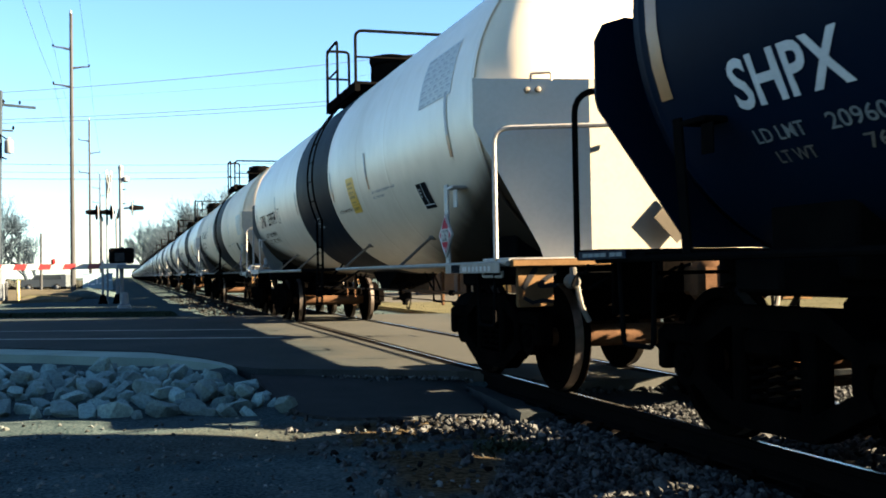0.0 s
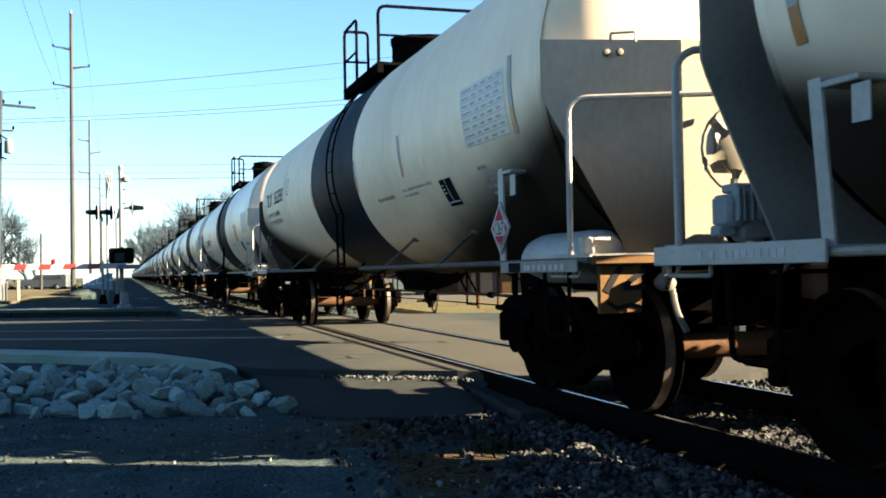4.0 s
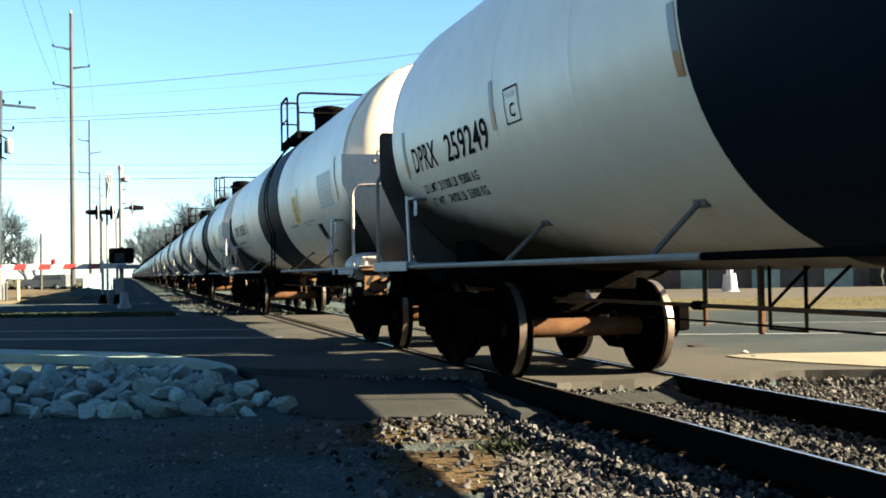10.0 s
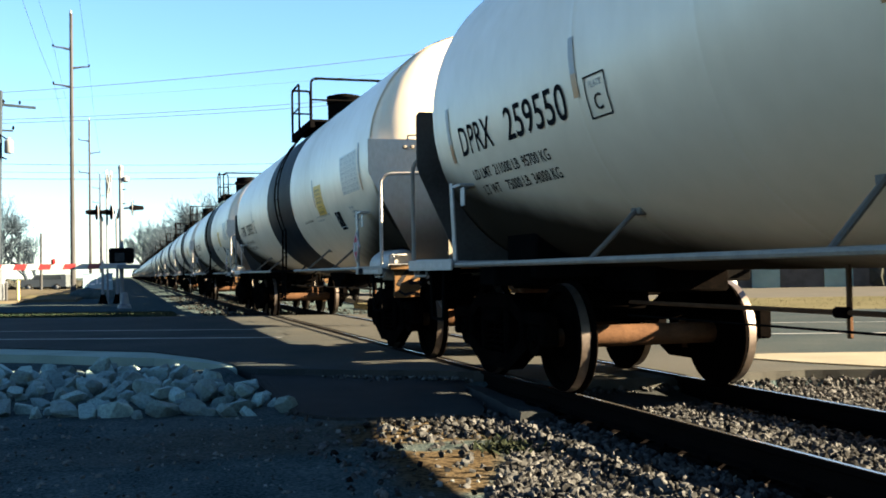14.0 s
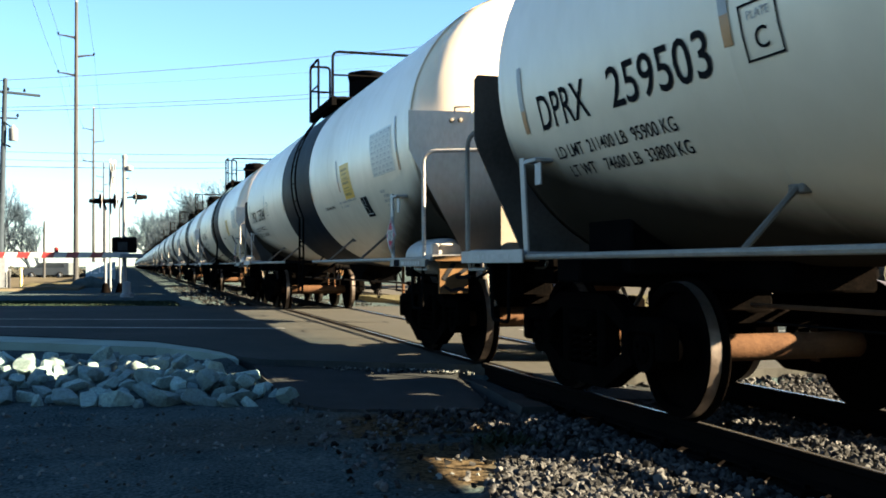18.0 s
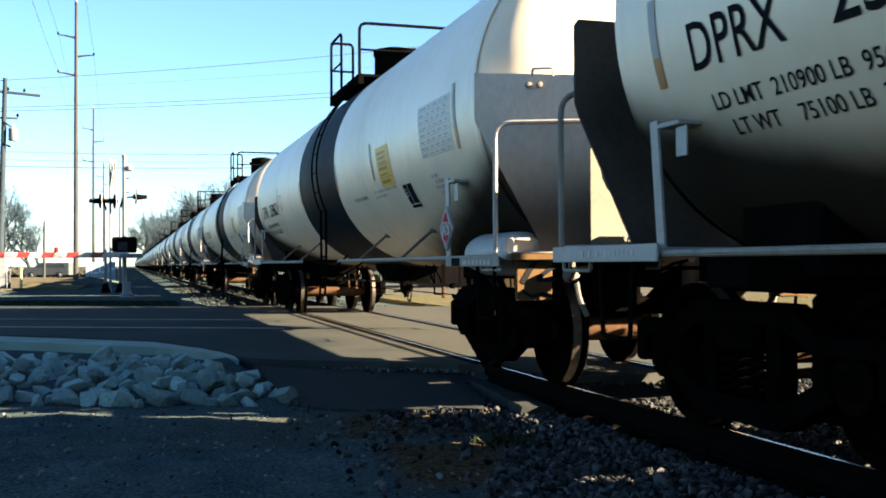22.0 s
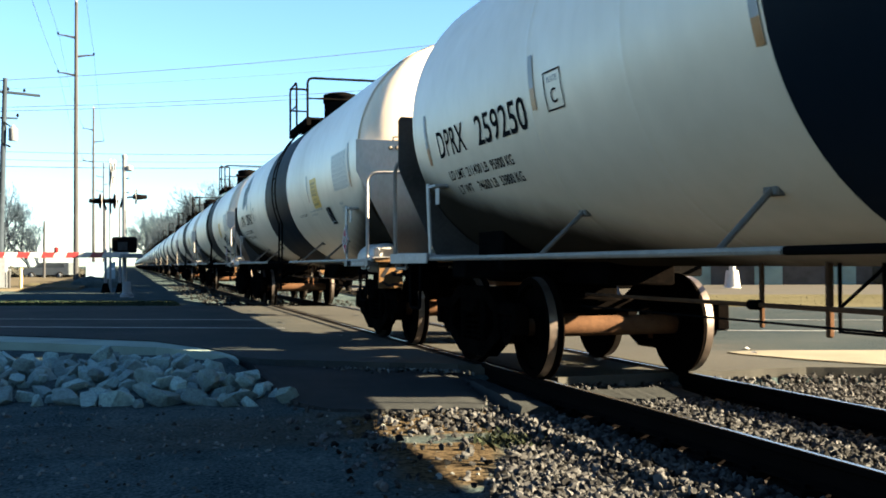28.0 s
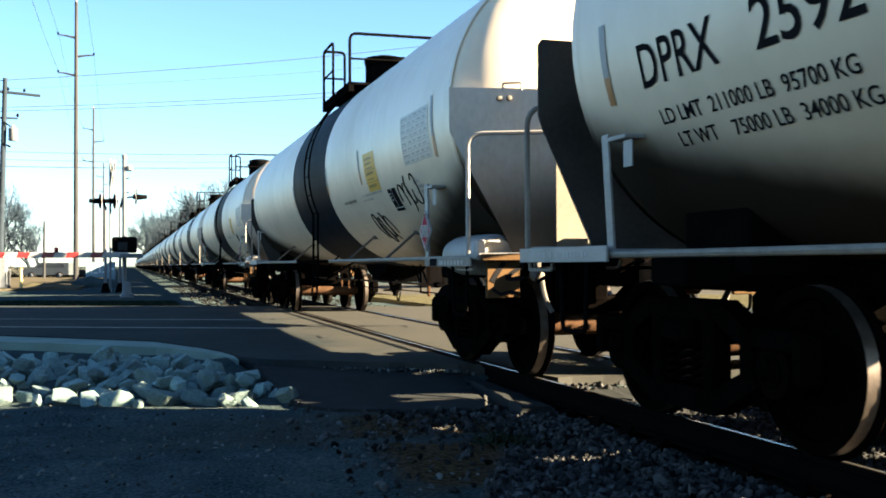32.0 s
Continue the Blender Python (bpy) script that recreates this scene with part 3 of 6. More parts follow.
def tank_car(detail=True, black=False):
    shell, trim, dull = (BLACKTANK, BLACK, BLACKTANK) if black else (WHITE, WPART, SHIELD)
    car = new("tank_car")
    # tank with dished heads and shallow weld seams
    prof = [(-7.66 - 0.46 * math.sin(a), R * math.cos(a)) for a in [math.pi / 2 * i / 9 for i in range(9, -1, -1)]]
    prof[0] = (prof[0][0], 0.02)
    mid = []
    for y in (-7.66, -4.55, -3.05, -1.6, 1.6, 3.05, 4.55, 7.66):
        mid += [(y - 0.07, R), (y - 0.02, R), (y - 0.008, R + 0.003), (y + 0.008, R + 0.003), (y + 0.02, R), (y + 0.07, R)] if detail and abs(y) != 1.6 else [(y, R)]
    prof2 = [(-y, r) for y, r in prof[::-1]]
    g = G().lathe(prof + mid + prof2, 72 if detail else 32, "y", (0, 0, ZC))
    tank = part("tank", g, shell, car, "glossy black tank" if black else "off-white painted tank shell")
    if not black:
        n = 72 if detail else 32
        g = G().lathe([(-1.45, R - 0.01), (-1.45, R + 0.006), (1.65, R + 0.006), (1.65, R - 0.01)], n, "y", (0, 0, ZC))
        g.f = g.f[:-2]
        part("band", g, BAND, tank, "wide black painted band round the tank")
    # bent shields over the heads, stub sills, couplers
    for s in (-1, 1):
        wx, wy = 0.68, 8.26
        for q in (-1, 1) if s < 0 else ():
            a = [(q * wx, s * wy, 2.53), (q * 1.54, s * 7.83, 2.58), (q * 1.54, s * 7.83, 2.18), (q * 1.06, s * 8.07, 1.16), (q * 1.03, s * 8.085, 1.05), (q * wx, s * wy, 1.05)]
            part("head_shield_wing", G().plate(a, (q * -0.68, -s * 0.7, 0), 0.02), dull, car, smooth=0)
        a = [(-wx, s * wy, 1.05), (wx, s * wy, 1.05), (wx, s * wy, 2.53), (-wx, s * wy, 2.53)]
        if s > 0:
            h = [(0.80, 1.10), (1.44, 1.98), (1.46, 2.05), (1.46, 2.42), (1.40, 2.53), (1.25, 2.58)] if black else [(1.06, 1.05), (1.47, 1.95), (1.5, 2.04), (1.5, 2.55), (1.47, 2.59)]
            a = [(-u, 8.33, v) for u, v in h[::-1]] + [(u, 8.33, v) for u, v in h]
        part("head_shield", G().plate(a, (0, -s, 0), 0.02), (BLACKTANK if black else FRONT) if s < 0 or black else DARKSHIELD, car, "flat head shield, darkened for shade" if s > 0 else "", smooth=0)
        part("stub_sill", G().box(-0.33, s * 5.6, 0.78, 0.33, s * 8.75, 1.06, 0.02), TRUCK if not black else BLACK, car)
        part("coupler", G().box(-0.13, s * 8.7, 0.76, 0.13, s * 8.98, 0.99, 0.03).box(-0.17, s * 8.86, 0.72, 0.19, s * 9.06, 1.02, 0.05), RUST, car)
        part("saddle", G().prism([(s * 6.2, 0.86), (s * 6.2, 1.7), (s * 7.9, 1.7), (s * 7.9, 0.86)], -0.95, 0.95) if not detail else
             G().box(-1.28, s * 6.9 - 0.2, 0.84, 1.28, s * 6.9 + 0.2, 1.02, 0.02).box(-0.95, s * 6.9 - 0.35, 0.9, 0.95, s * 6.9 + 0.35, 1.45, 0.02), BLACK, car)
        part("end_sill", G().box(-1.44, s * 8.36, 1.0 if s < 0 else 1.03, 1.44, s * (8.42 if s < 0 else 8.70), 1.062 if s < 0 else 1.10, 0.01), trim if s > 0 else (TAN if not black else BLACK), car)
        if detail:
            part("end_deck", G().box(-1.45, s * 7.75, 1.035, 1.45, s * 8.36, 1.075, 0.01), trim, car)
    for q in (-1, 1):
        for s in (-1, 1):
            # running pipe with its braces
            x = q * 1.45
            part("side_pipe", G().tube([(x, s * 1.53, 1.03), (x, s * 8.36, 1.03)], 0.022, 8 if detail else 5), CHROME if not black else BLACK, car)
            if s > 0:
                part("pipe_link", G().tube([(x, -1.55, 1.03), (x, 1.55, 1.03)], 0.022, 8 if detail else 5), BLACK, car, "black length of side pipe below the band")
            feet = (2.1, 4.45) if s > 0 else (2.85, 5.0)
            for y in feet:
                y *= s
                t = Vector((q * 1.03, y + 0.12, 1.37))
                part("brace", G().tube([(x, y, 1.03), t], 0.018, 6).box(q * 1.0 - 0.05, t.y - 0.07, 1.33, q * 1.0 + 0.05, t.y + 0.07, 1.43, 0.01) if detail else G().tube([(x, y, 1.03), t], 0.03, 4), GRIME if not black else BLACK, car)
            # end handrails
            ry = s * HY
            if detail:
                if s < 0:
                    pts = bend([(x, ry, 1.05), (x, ry, 2.13), (q * 0.35, s * 8.55, 2.13), (q * 0.3, s * 8.40, 2.10)], 0.14)
                else:
                    pts = bend([(x, 8.66, 1.05), (x, 8.66, 2.16), (q * 0.9, 8.50, 2.16), (q * 0.74, 8.40, 2.10)], 0.16)
                part("end_handrail", G().tube(pts, 0.022, 8), (WPART if s < 0 else CHROME) if not black else BLACK, car)
                # sill step
                pts = bend([(x, s * 7.62, 1.04), (x, s * 7.66, 0.52), (x, s * 8.02, 0.52), (x, s * 8.06, 1.04)], 0.05, 3)
                part("sill_step", G().tube(pts, 0.016, 6), BLACK, car)
                py = -6.78 if s < 0 else 7.28
                # placard holder: a post with a diamond board and a tag
                pw, lean = (0.055, 0.0) if s < 0 else (0.042, 0.06)
                part("placard_post", G().plate([(x, py - pw, 1.04), (x, py + pw, 1.04), (x + q * 0.01, py + lean + pw, 1.78), (x + q * 0.01, py + lean - pw, 1.78)], (-q, 0, 0), 0.015), trim, car, smooth=0)
                b = Matrix.Translation((x + q * 0.012, py, 1.31)) @ pose(0, 0, 0, 45, 0, 0)
                if s < 0:
                    holder = part("placard_board", G().box(-0.006, -0.15, -0.15, 0.006, 0.15, 0.15, 0.0, b), trim, car, smooth=0)
                    b2 = Matrix.Translation((x + q * 0.021, py, 1.31)) @ pose(0, 0, 0, 45, 0, 0)
                    part("placard", G().box(-0.002, -0.13, -0.13, 0.002, 0.13, 0.13, 0.0, b2), RED, holder, "red diamond hazard placard", smooth=0)
                    g = G().plate([(x + q * 0.024, py - 0.115, 1.25), (x + q * 0.024, py + 0.115, 1.25), (x + q * 0.024, py + 0.115, 1.37), (x + q * 0.024, py - 0.115, 1.37)], (q, 0, 0), 0.002)
                    part("number_panel", g, GATEWHITE, holder, smooth=0)
                    pts, fs = letters("1267", 0.15, 1.0, 0.68)
                    w = max(p[0] for p in pts)
                    part("placard_writing", G().add([(x + q * 0.0275, py + q * (u - w / 2), 1.257 + v) for u, v in pts], fs), INK, holder, smooth=0)
                    pts, fs = letters("3", 0.07)
                    part("class_writing", G().add([(x + q * 0.0275, py + q * (u - 0.02), 1.15 + v) for u, v in pts], fs), INKW, holder, smooth=0)
                    part("placard_border", G().tube([(x + q * 0.022, py + 0.178 * math.cos(k * math.pi / 2), 1.31 + 0.178 * math.sin(k * math.pi / 2)) for k in range(5)], 0.006, 4), INKW, holder)
                part("tag", G().box(q * 1.43 - 0.004, py - 0.2 - 0.055, 1.56, q * 1.43 + 0.004, py - 0.2 + 0.055, 1.72), trim, car, smooth=0)
                part("lug", G().box(q * 1.22, py - 0.22, 1.73, q * 1.46, py + 0.02, 1.76, 0.008), trim, car)
                if s < 0 and not black:
                    label = part("sill_label", G().box(q * 1.484, -8.27, 0.955, q * 1.496, -6.85, 1.038, 0.004), CHROME, car, "white side sill label plate")
                    part("dark_label", G().box(q * 1.496, -7.27, 0.958, q * 1.499, -7.03, 1.03), INK, label, smooth=0)
                    part("step_loop", G().tube(bend([(x, -7.76, 0.97), (x, -7.76, 0.925), (x, -8.22, 0.925), (x, -8.22, 0.97)], 0.02, 3), 0.012, 6), CHROME, car)
                    yy, g = -7.35, G()
                    while yy > -8.1:
                        g.box(q * 1.496, yy - 0.05, 0.97, q * 1.499, yy, 1.01)
                        yy -= 0.062 if int(yy * 40) % 4 else 0.1
                    part("label_writing", g, INKGREY, label, smooth=0)
                # corner plate below the end sill
                part("corner_plate", G().box(q * 1.06, s * 8.30, 0.68, q * 1.37, s * 8.34, 1.025, 0.01), TAN if s < 0 else TRUCK, car, "tan primed corner plate" if s < 0 else "")
                if s < 0:
                    part("angle_cock", G().lathe([(-8.52, 0.03), (-8.50, 0.055), (-8.42, 0.06), (-8.36, 0.035)], 12, "y", (q * 0.95, 0, 0.88)).box(q * 0.95 - 0.02, -8.50, 0.92, q * 0.95 + 0.02, -8.44, 0.99, 0.006), GRIME, car)
                    part("drain_hose", G().tube(bend([(q * 0.92, -8.48, 0.84), (q * 0.90, -8.50, 0.68), (q * 0.84, -8.52, 0.56)], 0.06, 3), 0.022, 7), GRIME, car, "pale grey drain hose")
                    stroke(car, q, [(-1.26, 0.985), (-1.30, 0.93), (-1.365, 0.83)], 0.022)
                    stroke(car, q, [(-1.085, 0.96), (-1.17, 0.905), (-1.235, 0.855), (-1.215, 0.845), (-1.09, 0.85)], 0.018)
                    stroke(car, q, [(-1.39, 1.0), (-1.31, 1.008), (-1.22, 1.0), (-1.12, 1.01)], 0.012)
                    stroke(car, q, [(-1.36, 0.755), (-1.29, 0.715), (-1.20, 0.735), (-1.12, 0.72)], 0.014)
                elif not black:
                    # side sill of the rear deck, with its writing
                    sill = part("deck_sill", G().box(q * 1.482, 7.24, 0.985, q * 1.500, 8.70, 1.088, 0.006), WPART, car, "pale side sill of the end deck")
                    yy, g = 8.25, G()
                    while yy > 7.52:
                        g.box(q * 1.500, yy - 0.05, 1.015, q * 1.503, yy, 1.055)
                        yy -= 0.058 if int(yy * 40) % 5 else 0.11
                    part("sill_writing", g, INKGREY, sill, smooth=0)
                    part("step_loop", G().tube(bend([(x, 8.20, 0.99), (x, 8.20, 0.93), (x, 8.62, 0.93), (x, 8.62, 0.99)], 0.02, 3), 0.013, 6), CHROME, car)
                part("uncoupling_lever", G().tube(bend([(q * (1.0 if s < 0 else 1.42), s * 8.56, 0.84), (q * (0.94 if s < 0 else 1.25), s * 8.52, 0.94), (q * 0.3, s * 8.62, 0.94), (q * 0.12, s * 8.85, 1.0)], 0.05, 3), 0.014, 6), BLACK, car)
                if s > 0:
                    part("end_step_rail", G().tube(bend([(q * 1.44, s * 8.52, 1.0), (q * 1.44, s * 8.56, 0.94), (q * 0.75, s * 8.56, 0.94), (q * 0.75, s * 8.52, 1.0)], 0.03, 2), 0.013, 6), CHROME if not black else BLACK, car)
            else:
                part("end_handrail", G().tube([(x, ry, 1.05), (x, ry, 2.1), (q * 0.8, s * 8.4, 2.13)], 0.026, 4), CHROME, car)
    if detail:
        # gear at the brake end: wheel, chain, cylinder, reservoir, hoses
        bw = part("brake_wheel", G().tube([(-0.46 + 0.28 * math.cos(k * math.pi / 10), -8.60, 1.74 + 0.28 * math.sin(k * math.pi / 10)) for k in range(21)], 0.018, 6, False)
                  .lathe([(-8.655, 0.02), (-8.65, 0.06), (-8.635, 0.13), (-8.615, 0.17), (-8.595, 0.17), (-8.58, 0.05), (-8.42, 0.05)], 20, "y", (-0.46, 0, 1.74)), FRONT if not black else trim, car, "dusty cream cast brake wheel")
        for k in range(6):
            a = k * math.pi / 3 + 0.3
            c, s_ = math.cos(a), math.sin(a)
            part("spoke", G().tube([(-0.46 + 0.14 * c, -8.61, 1.74 + 0.14 * s_), (-0.46 + 0.20 * c, -8.605, 1.74 + 0.20 * s_), (-0.46 + 0.28 * c, -8.60, 1.74 + 0.28 * s_)], 0.03, 6, True, [0.045, 0.026, 0.04]), FRONT if not black else trim, bw)
        m = Matrix.Translation((0.06, -8.31, 1.39)) @ pose(0, 0, 0, 0, 45, 0)
        part("placard_holder", G().box(-0.15, -0.03, -0.15, 0.15, -0.018, 0.15, 0.0, m), dull, car, "grey diamond placard holder", smooth=0)
        part("brake_housing", G().box(-0.62, -8.50, 1.60, -0.38, -8.39, 1.90, 0.03), trim, car)
        g = G()
        for k in range(9):
            z = 1.56 - k * 0.055
            w, d = (0.014, 0.004) if k % 2 else (0.004, 0.014)
            g.tube([(-0.44 - w, -8.46 - d, z), (-0.44 - w, -8.46 - d, z - 0.06), (-0.44 + w, -8.46 + d, z - 0.06), (-0.44 + w, -8.46 + d, z), (-0.44 - w, -8.46 - d, z)], 0.006, 4, False)
        part("brake_chain", g, RUST, car)
        part("air_reservoir", G().lathe([(-8.0, 0.05), (-8.0, 0.15), (-7.96, 0.185), (-7.85, 0.19), (-7.05, 0.19), (-6.86, 0.165), (-6.70, 0.11), (-6.62, 0.02)], 22, "y", (-1.15, 0, 1.06)), trim, car, "white painted air reservoir" if not black else "")
        part("reservoir_bracket", G().box(-1.37, -8.12, 1.07, -1.30, -8.03, 1.19, 0.01).box(-1.36, -8.06, 1.17, -1.14, -8.0, 1.19, 0.006), trim, car)
        part("valve_block", G().box(-0.25, -8.62, 1.12, 0.18, -8.40, 1.32, 0.03).box(-0.18, -8.66, 1.30, 0.05, -8.45, 1.40, 0.02), trim, car)
        part("bottom_skid", G().prism([(-0.70, 0.99), (-0.42, 0.87), (-0.16, 0.81), (-0.10, 0.68), (0.42, 0.68), (0.50, 0.79), (0.80, 0.87), (1.0, 0.99)], -0.33, 0.33), BLACK, car)
        part("outlet_valve", G().lathe([(0.44, 0.025), (0.45, 0.045), (0.50, 0.05), (0.51, 0.075), (0.55, 0.08), (0.56, 0.10), (0.66, 0.11)], 12, "z", (0, 0.15, 0)).tube([(0, 0.15, 0.54), (-0.22, 0.12, 0.54)], 0.016, 6), BLACK, car)
        hose = [(0.02, 0.15 - 0.30 * t, 0.46 - 0.62 * t * (1 - t) + 0.16 * t) for t in (i / 10 for i in range(11))]
        g = G()
        for k, (p, q) in enumerate(zip(hose, hose[1:])):
            d = Vector((0.012, 0, 0)) if k % 2 else Vector((0, 0.004, 0.010))
            p, q = Vector(p), Vector(q)
            g.tube([p - d, q - d, q + d, p + d, p - d], 0.006, 4, False)
        part("outlet_chain", g, BLACK, car)
        for yy, zz in ((-0.30, 0.66), (-0.52, 0.72)):
            part("steam_pipe", G().tube([(-0.18, yy, 0.92), (-0.18, yy, zz)], 0.028, 8).lathe([(zz - 0.03, 0.03), (zz - 0.02, 0.05), (zz + 0.02, 0.05), (zz + 0.03, 0.03)], 10, "z", (-0.18, yy, 0)), TRUCK, car)
        part("steam_pipe", G().tube([(-0.18, -0.1, 0.78), (-0.18, -0.95, 0.78)], 0.03, 8).lathe([(-0.80, 0.03), (-0.78, 0.06), (-0.68, 0.06), (-0.66, 0.03)], 10, "y", (-0.18, 0, 0.78)), TRUCK, car)
        for yy in (-2.3, 2.3):
            s = 1 if yy > 0 else -1
            part("pipe_hanger", G().tube([(-0.25, yy, 1.0), (-0.25, yy, 0.56), (-0.25, yy + s * 0.38, 0.56), (-0.25, yy + s * 0.38, 1.0)], 0.014, 5), TRUCK, car)
            for dy in (0.0, 0.38):
                part("hanger_strut", G().tube([(-0.25, yy + s * dy - s * 0.42, 0.97), (-0.25, yy + s * dy, 0.70)], 0.012, 5), TRUCK, car)
            part("hanger_post", G().box(-0.28, yy + s * 0.46 - 0.022, 0.52, -0.24, yy + s * 0.46 + 0.022, 1.02, 0.01), RUST, car)
            part("hanger_post", G().box(-0.275, yy + s * 1.15 - 0.016, 0.54, -0.245, yy + s * 1.15 + 0.016, 1.02, 0.008), RUST, car)
        part("brake_pipe", G().tube([(-0.35, -6.0, 0.697), (-0.35, 6.0, 0.697)], 0.017, 6), RUST, car)
        part("brake_rod", G().tube([(-0.58, -5.6, 0.61), (-0.58, 5.6, 0.61)], 0.008, 5), BLACK, car)
        for yy in (-3.45, -0.95, 1.35, 3.4):
            part("pipe_joint", G().lathe([(yy - 0.06, 0.02), (yy - 0.05, 0.035), (yy + 0.05, 0.035), (yy + 0.06, 0.02)], 10, "y", (-0.35, 0, 0.697)), TRUCK, car)
        part("brake_cylinder", G().lathe([(-5.62, 0.05), (-5.58, 0.12), (-5.42, 0.14), (-5.40, 0.155), (-5.36, 0.155), (-5.34, 0.14), (-5.08, 0.13), (-5.02, 0.07), (-4.85, 0.04), (-4.6, 0.025)], 18, "y", (-0.70, 0, 0.60)), BLACK, car)
        for yy, w in ((-5.42, 0.11), (-5.12, 0.08), (-4.86, 0.05)):
            part("cylinder_bracket", G().prism([(yy - w, 1.02), (yy - w * 0.8, 0.82), (yy - w * 0.5, 0.66), (yy + w * 0.4, 0.66), (yy + w * 0.8, 0.84), (yy + w, 1.02)], -0.62, -0.585), TRUCK, car)
        part("brake_lever", G().box(-0.60, -4.71, 0.54, -0.57, -4.67, 0.70, 0.01).box(-0.64, -4.70, 0.58, -0.52, -4.68, 0.62, 0.008), TRUCK, car)
        for q in (-1, 1):
            for s in (-1, 1):
                hp = [(0.33, s * 8.66, 0.86), (0.36, s * 8.88, 0.66), (0.33, s * 9.0, 0.52), (0.28, s * 9.08, 0.45)]
                if q > 0:
                    part("air_hose", G().tube(bend(hp, 0.08, 3), 0.024, 7), RUBBER, car)
            # side ladder: rails, rungs, lower step
            x = q * (R + 0.06)
            ya, yb = (-0.44, -0.02)
            for yy in (ya, yb):
                arc = [(q * (R + 0.075) * math.cos(a), yy, ZC + (R + 0.075) * math.sin(a)) for a in [radians(-25 + 4 * i) for i in range(23)]]
                part("ladder_rail", G().tube(arc, 0.014, 6), BLACK, car)
                part("step_rail", G().tube([(q * 1.50, yy - 0.28, 0.50), (q * 1.47, yy - 0.24, 1.12), (q * 1.44, yy - 0.05, 1.50), (q * 1.43, yy, 1.80)], 0.018, 6), BLACK, car)
            part("rung", G().tube([(q * 1.45, ya - 0.12, 1.38), (q * 1.45, yb - 0.12, 1.38)], 0.014, 5), BLACK, car)
            for zz in [0.52, 0.82, 1.1]:
                part("rung", G().tube([(q * 1.49, ya - 0.28, zz), (q * 1.49, yb - 0.28, zz)], 0.015, 5), BLACK, car)
            for k in range(9):
                a = radians(-24 + k * 11)
                p = (q * (R + 0.075) * math.cos(a), ZC + (R + 0.075) * math.sin(a))
                part("rung", G().tube([(p[0], ya, p[1]), (p[0], yb, p[1])], 0.010, 5), BLACK, car)
            for yy in (ya, yb):
                a = radians(52)
                part("ladder_hook", G().tube(bend([(q * (R + 0.05) * math.cos(a), yy, ZC + (R + 0.05) * math.sin(a)), (q * (R + 0.25) * math.cos(a), yy - 0.04, ZC + (R + 0.2) * math.sin(a)), (q * (R + 0.2) * math.cos(a + 0.12), yy - 0.1, ZC + (R + 0.2) * math.sin(a + 0.12))], 0.04, 3), 0.016, 5), BLACK, car)
            part("ladder_brace", G().tube([(q * 1.49, -0.42, 0.72), (q * 0.9, 0.55, 1.12)], 0.018, 5).tube([(q * 1.49, -0.42, 0.62), (q * 0.9, -1.0, 1.05)], 0.016, 5), BLACK, car)
    # top platform with railings and fittings
    zt = 3.80
    part("platform", G().box(-1.02, -0.95, zt, 1.02, 1.35, zt + 0.05, 0.01).box(-1.02, -0.95, zt - 0.1, -0.94, 1.35, zt + 0.05).box(0.94, -0.95, zt - 0.1, 1.02, 1.35, zt + 0.05), BLACK, car)
    seg = 7 if detail else 4
    for q in (-1, 1):
        x = q * 1.0
        part("platform_railing", G().tube(bend([(x, 1.32, zt - 0.08), (x, 1.32, 4.78), (q * 0.62, 1.32, 4.78), (q * 0.62, 1.32, zt)], 0.08, 3), 0.024, seg)
             .tube([(x, 1.32, 4.3), (q * 0.62, 1.32, 4.3)], 0.018, seg), BLACK, car)
        part("platform_railing", G().tube(bend([(x, 0.45, zt - 0.06), (x, 0.45, 4.76), (x, 1.3, 4.76)], 0.08, 3), 0.022, seg).tube([(x, 0.45, 4.28), (x, 1.3, 4.28)], 0.017, seg), BLACK, car)
        part("platform_railing", G().tube(bend([(x, -0.92, zt - 0.06), (x, -0.92, 4.62), (0, -0.92, 4.62)], 0.12, 4), 0.024, seg).tube([(x, -0.92, 4.22), (0, -0.92, 4.22)], 0.017, seg), BLACK, car)
    part("manway", G().lathe([(3.7, 0.46), (4.30, 0.46), (4.32, 0.50), (4.40, 0.50), (4.42, 0.3), (4.46, 0.1)], 24 if detail else 12, "z", (0, 0.1, 0)), BLACK, car)
    part("valve_housing", G().lathe([(3.7, 0.34), (4.48, 0.34), (4.52, 0.36), (4.60, 0.36), (4.64, 0.2)], 20 if detail else 10, "z", (0, 0.85, 0)), BLACK, car)
    for y in (-6.85, 7.1):
        truck(car, y, detail)
    if detail and not black:
        decals(car, tank)
    return car


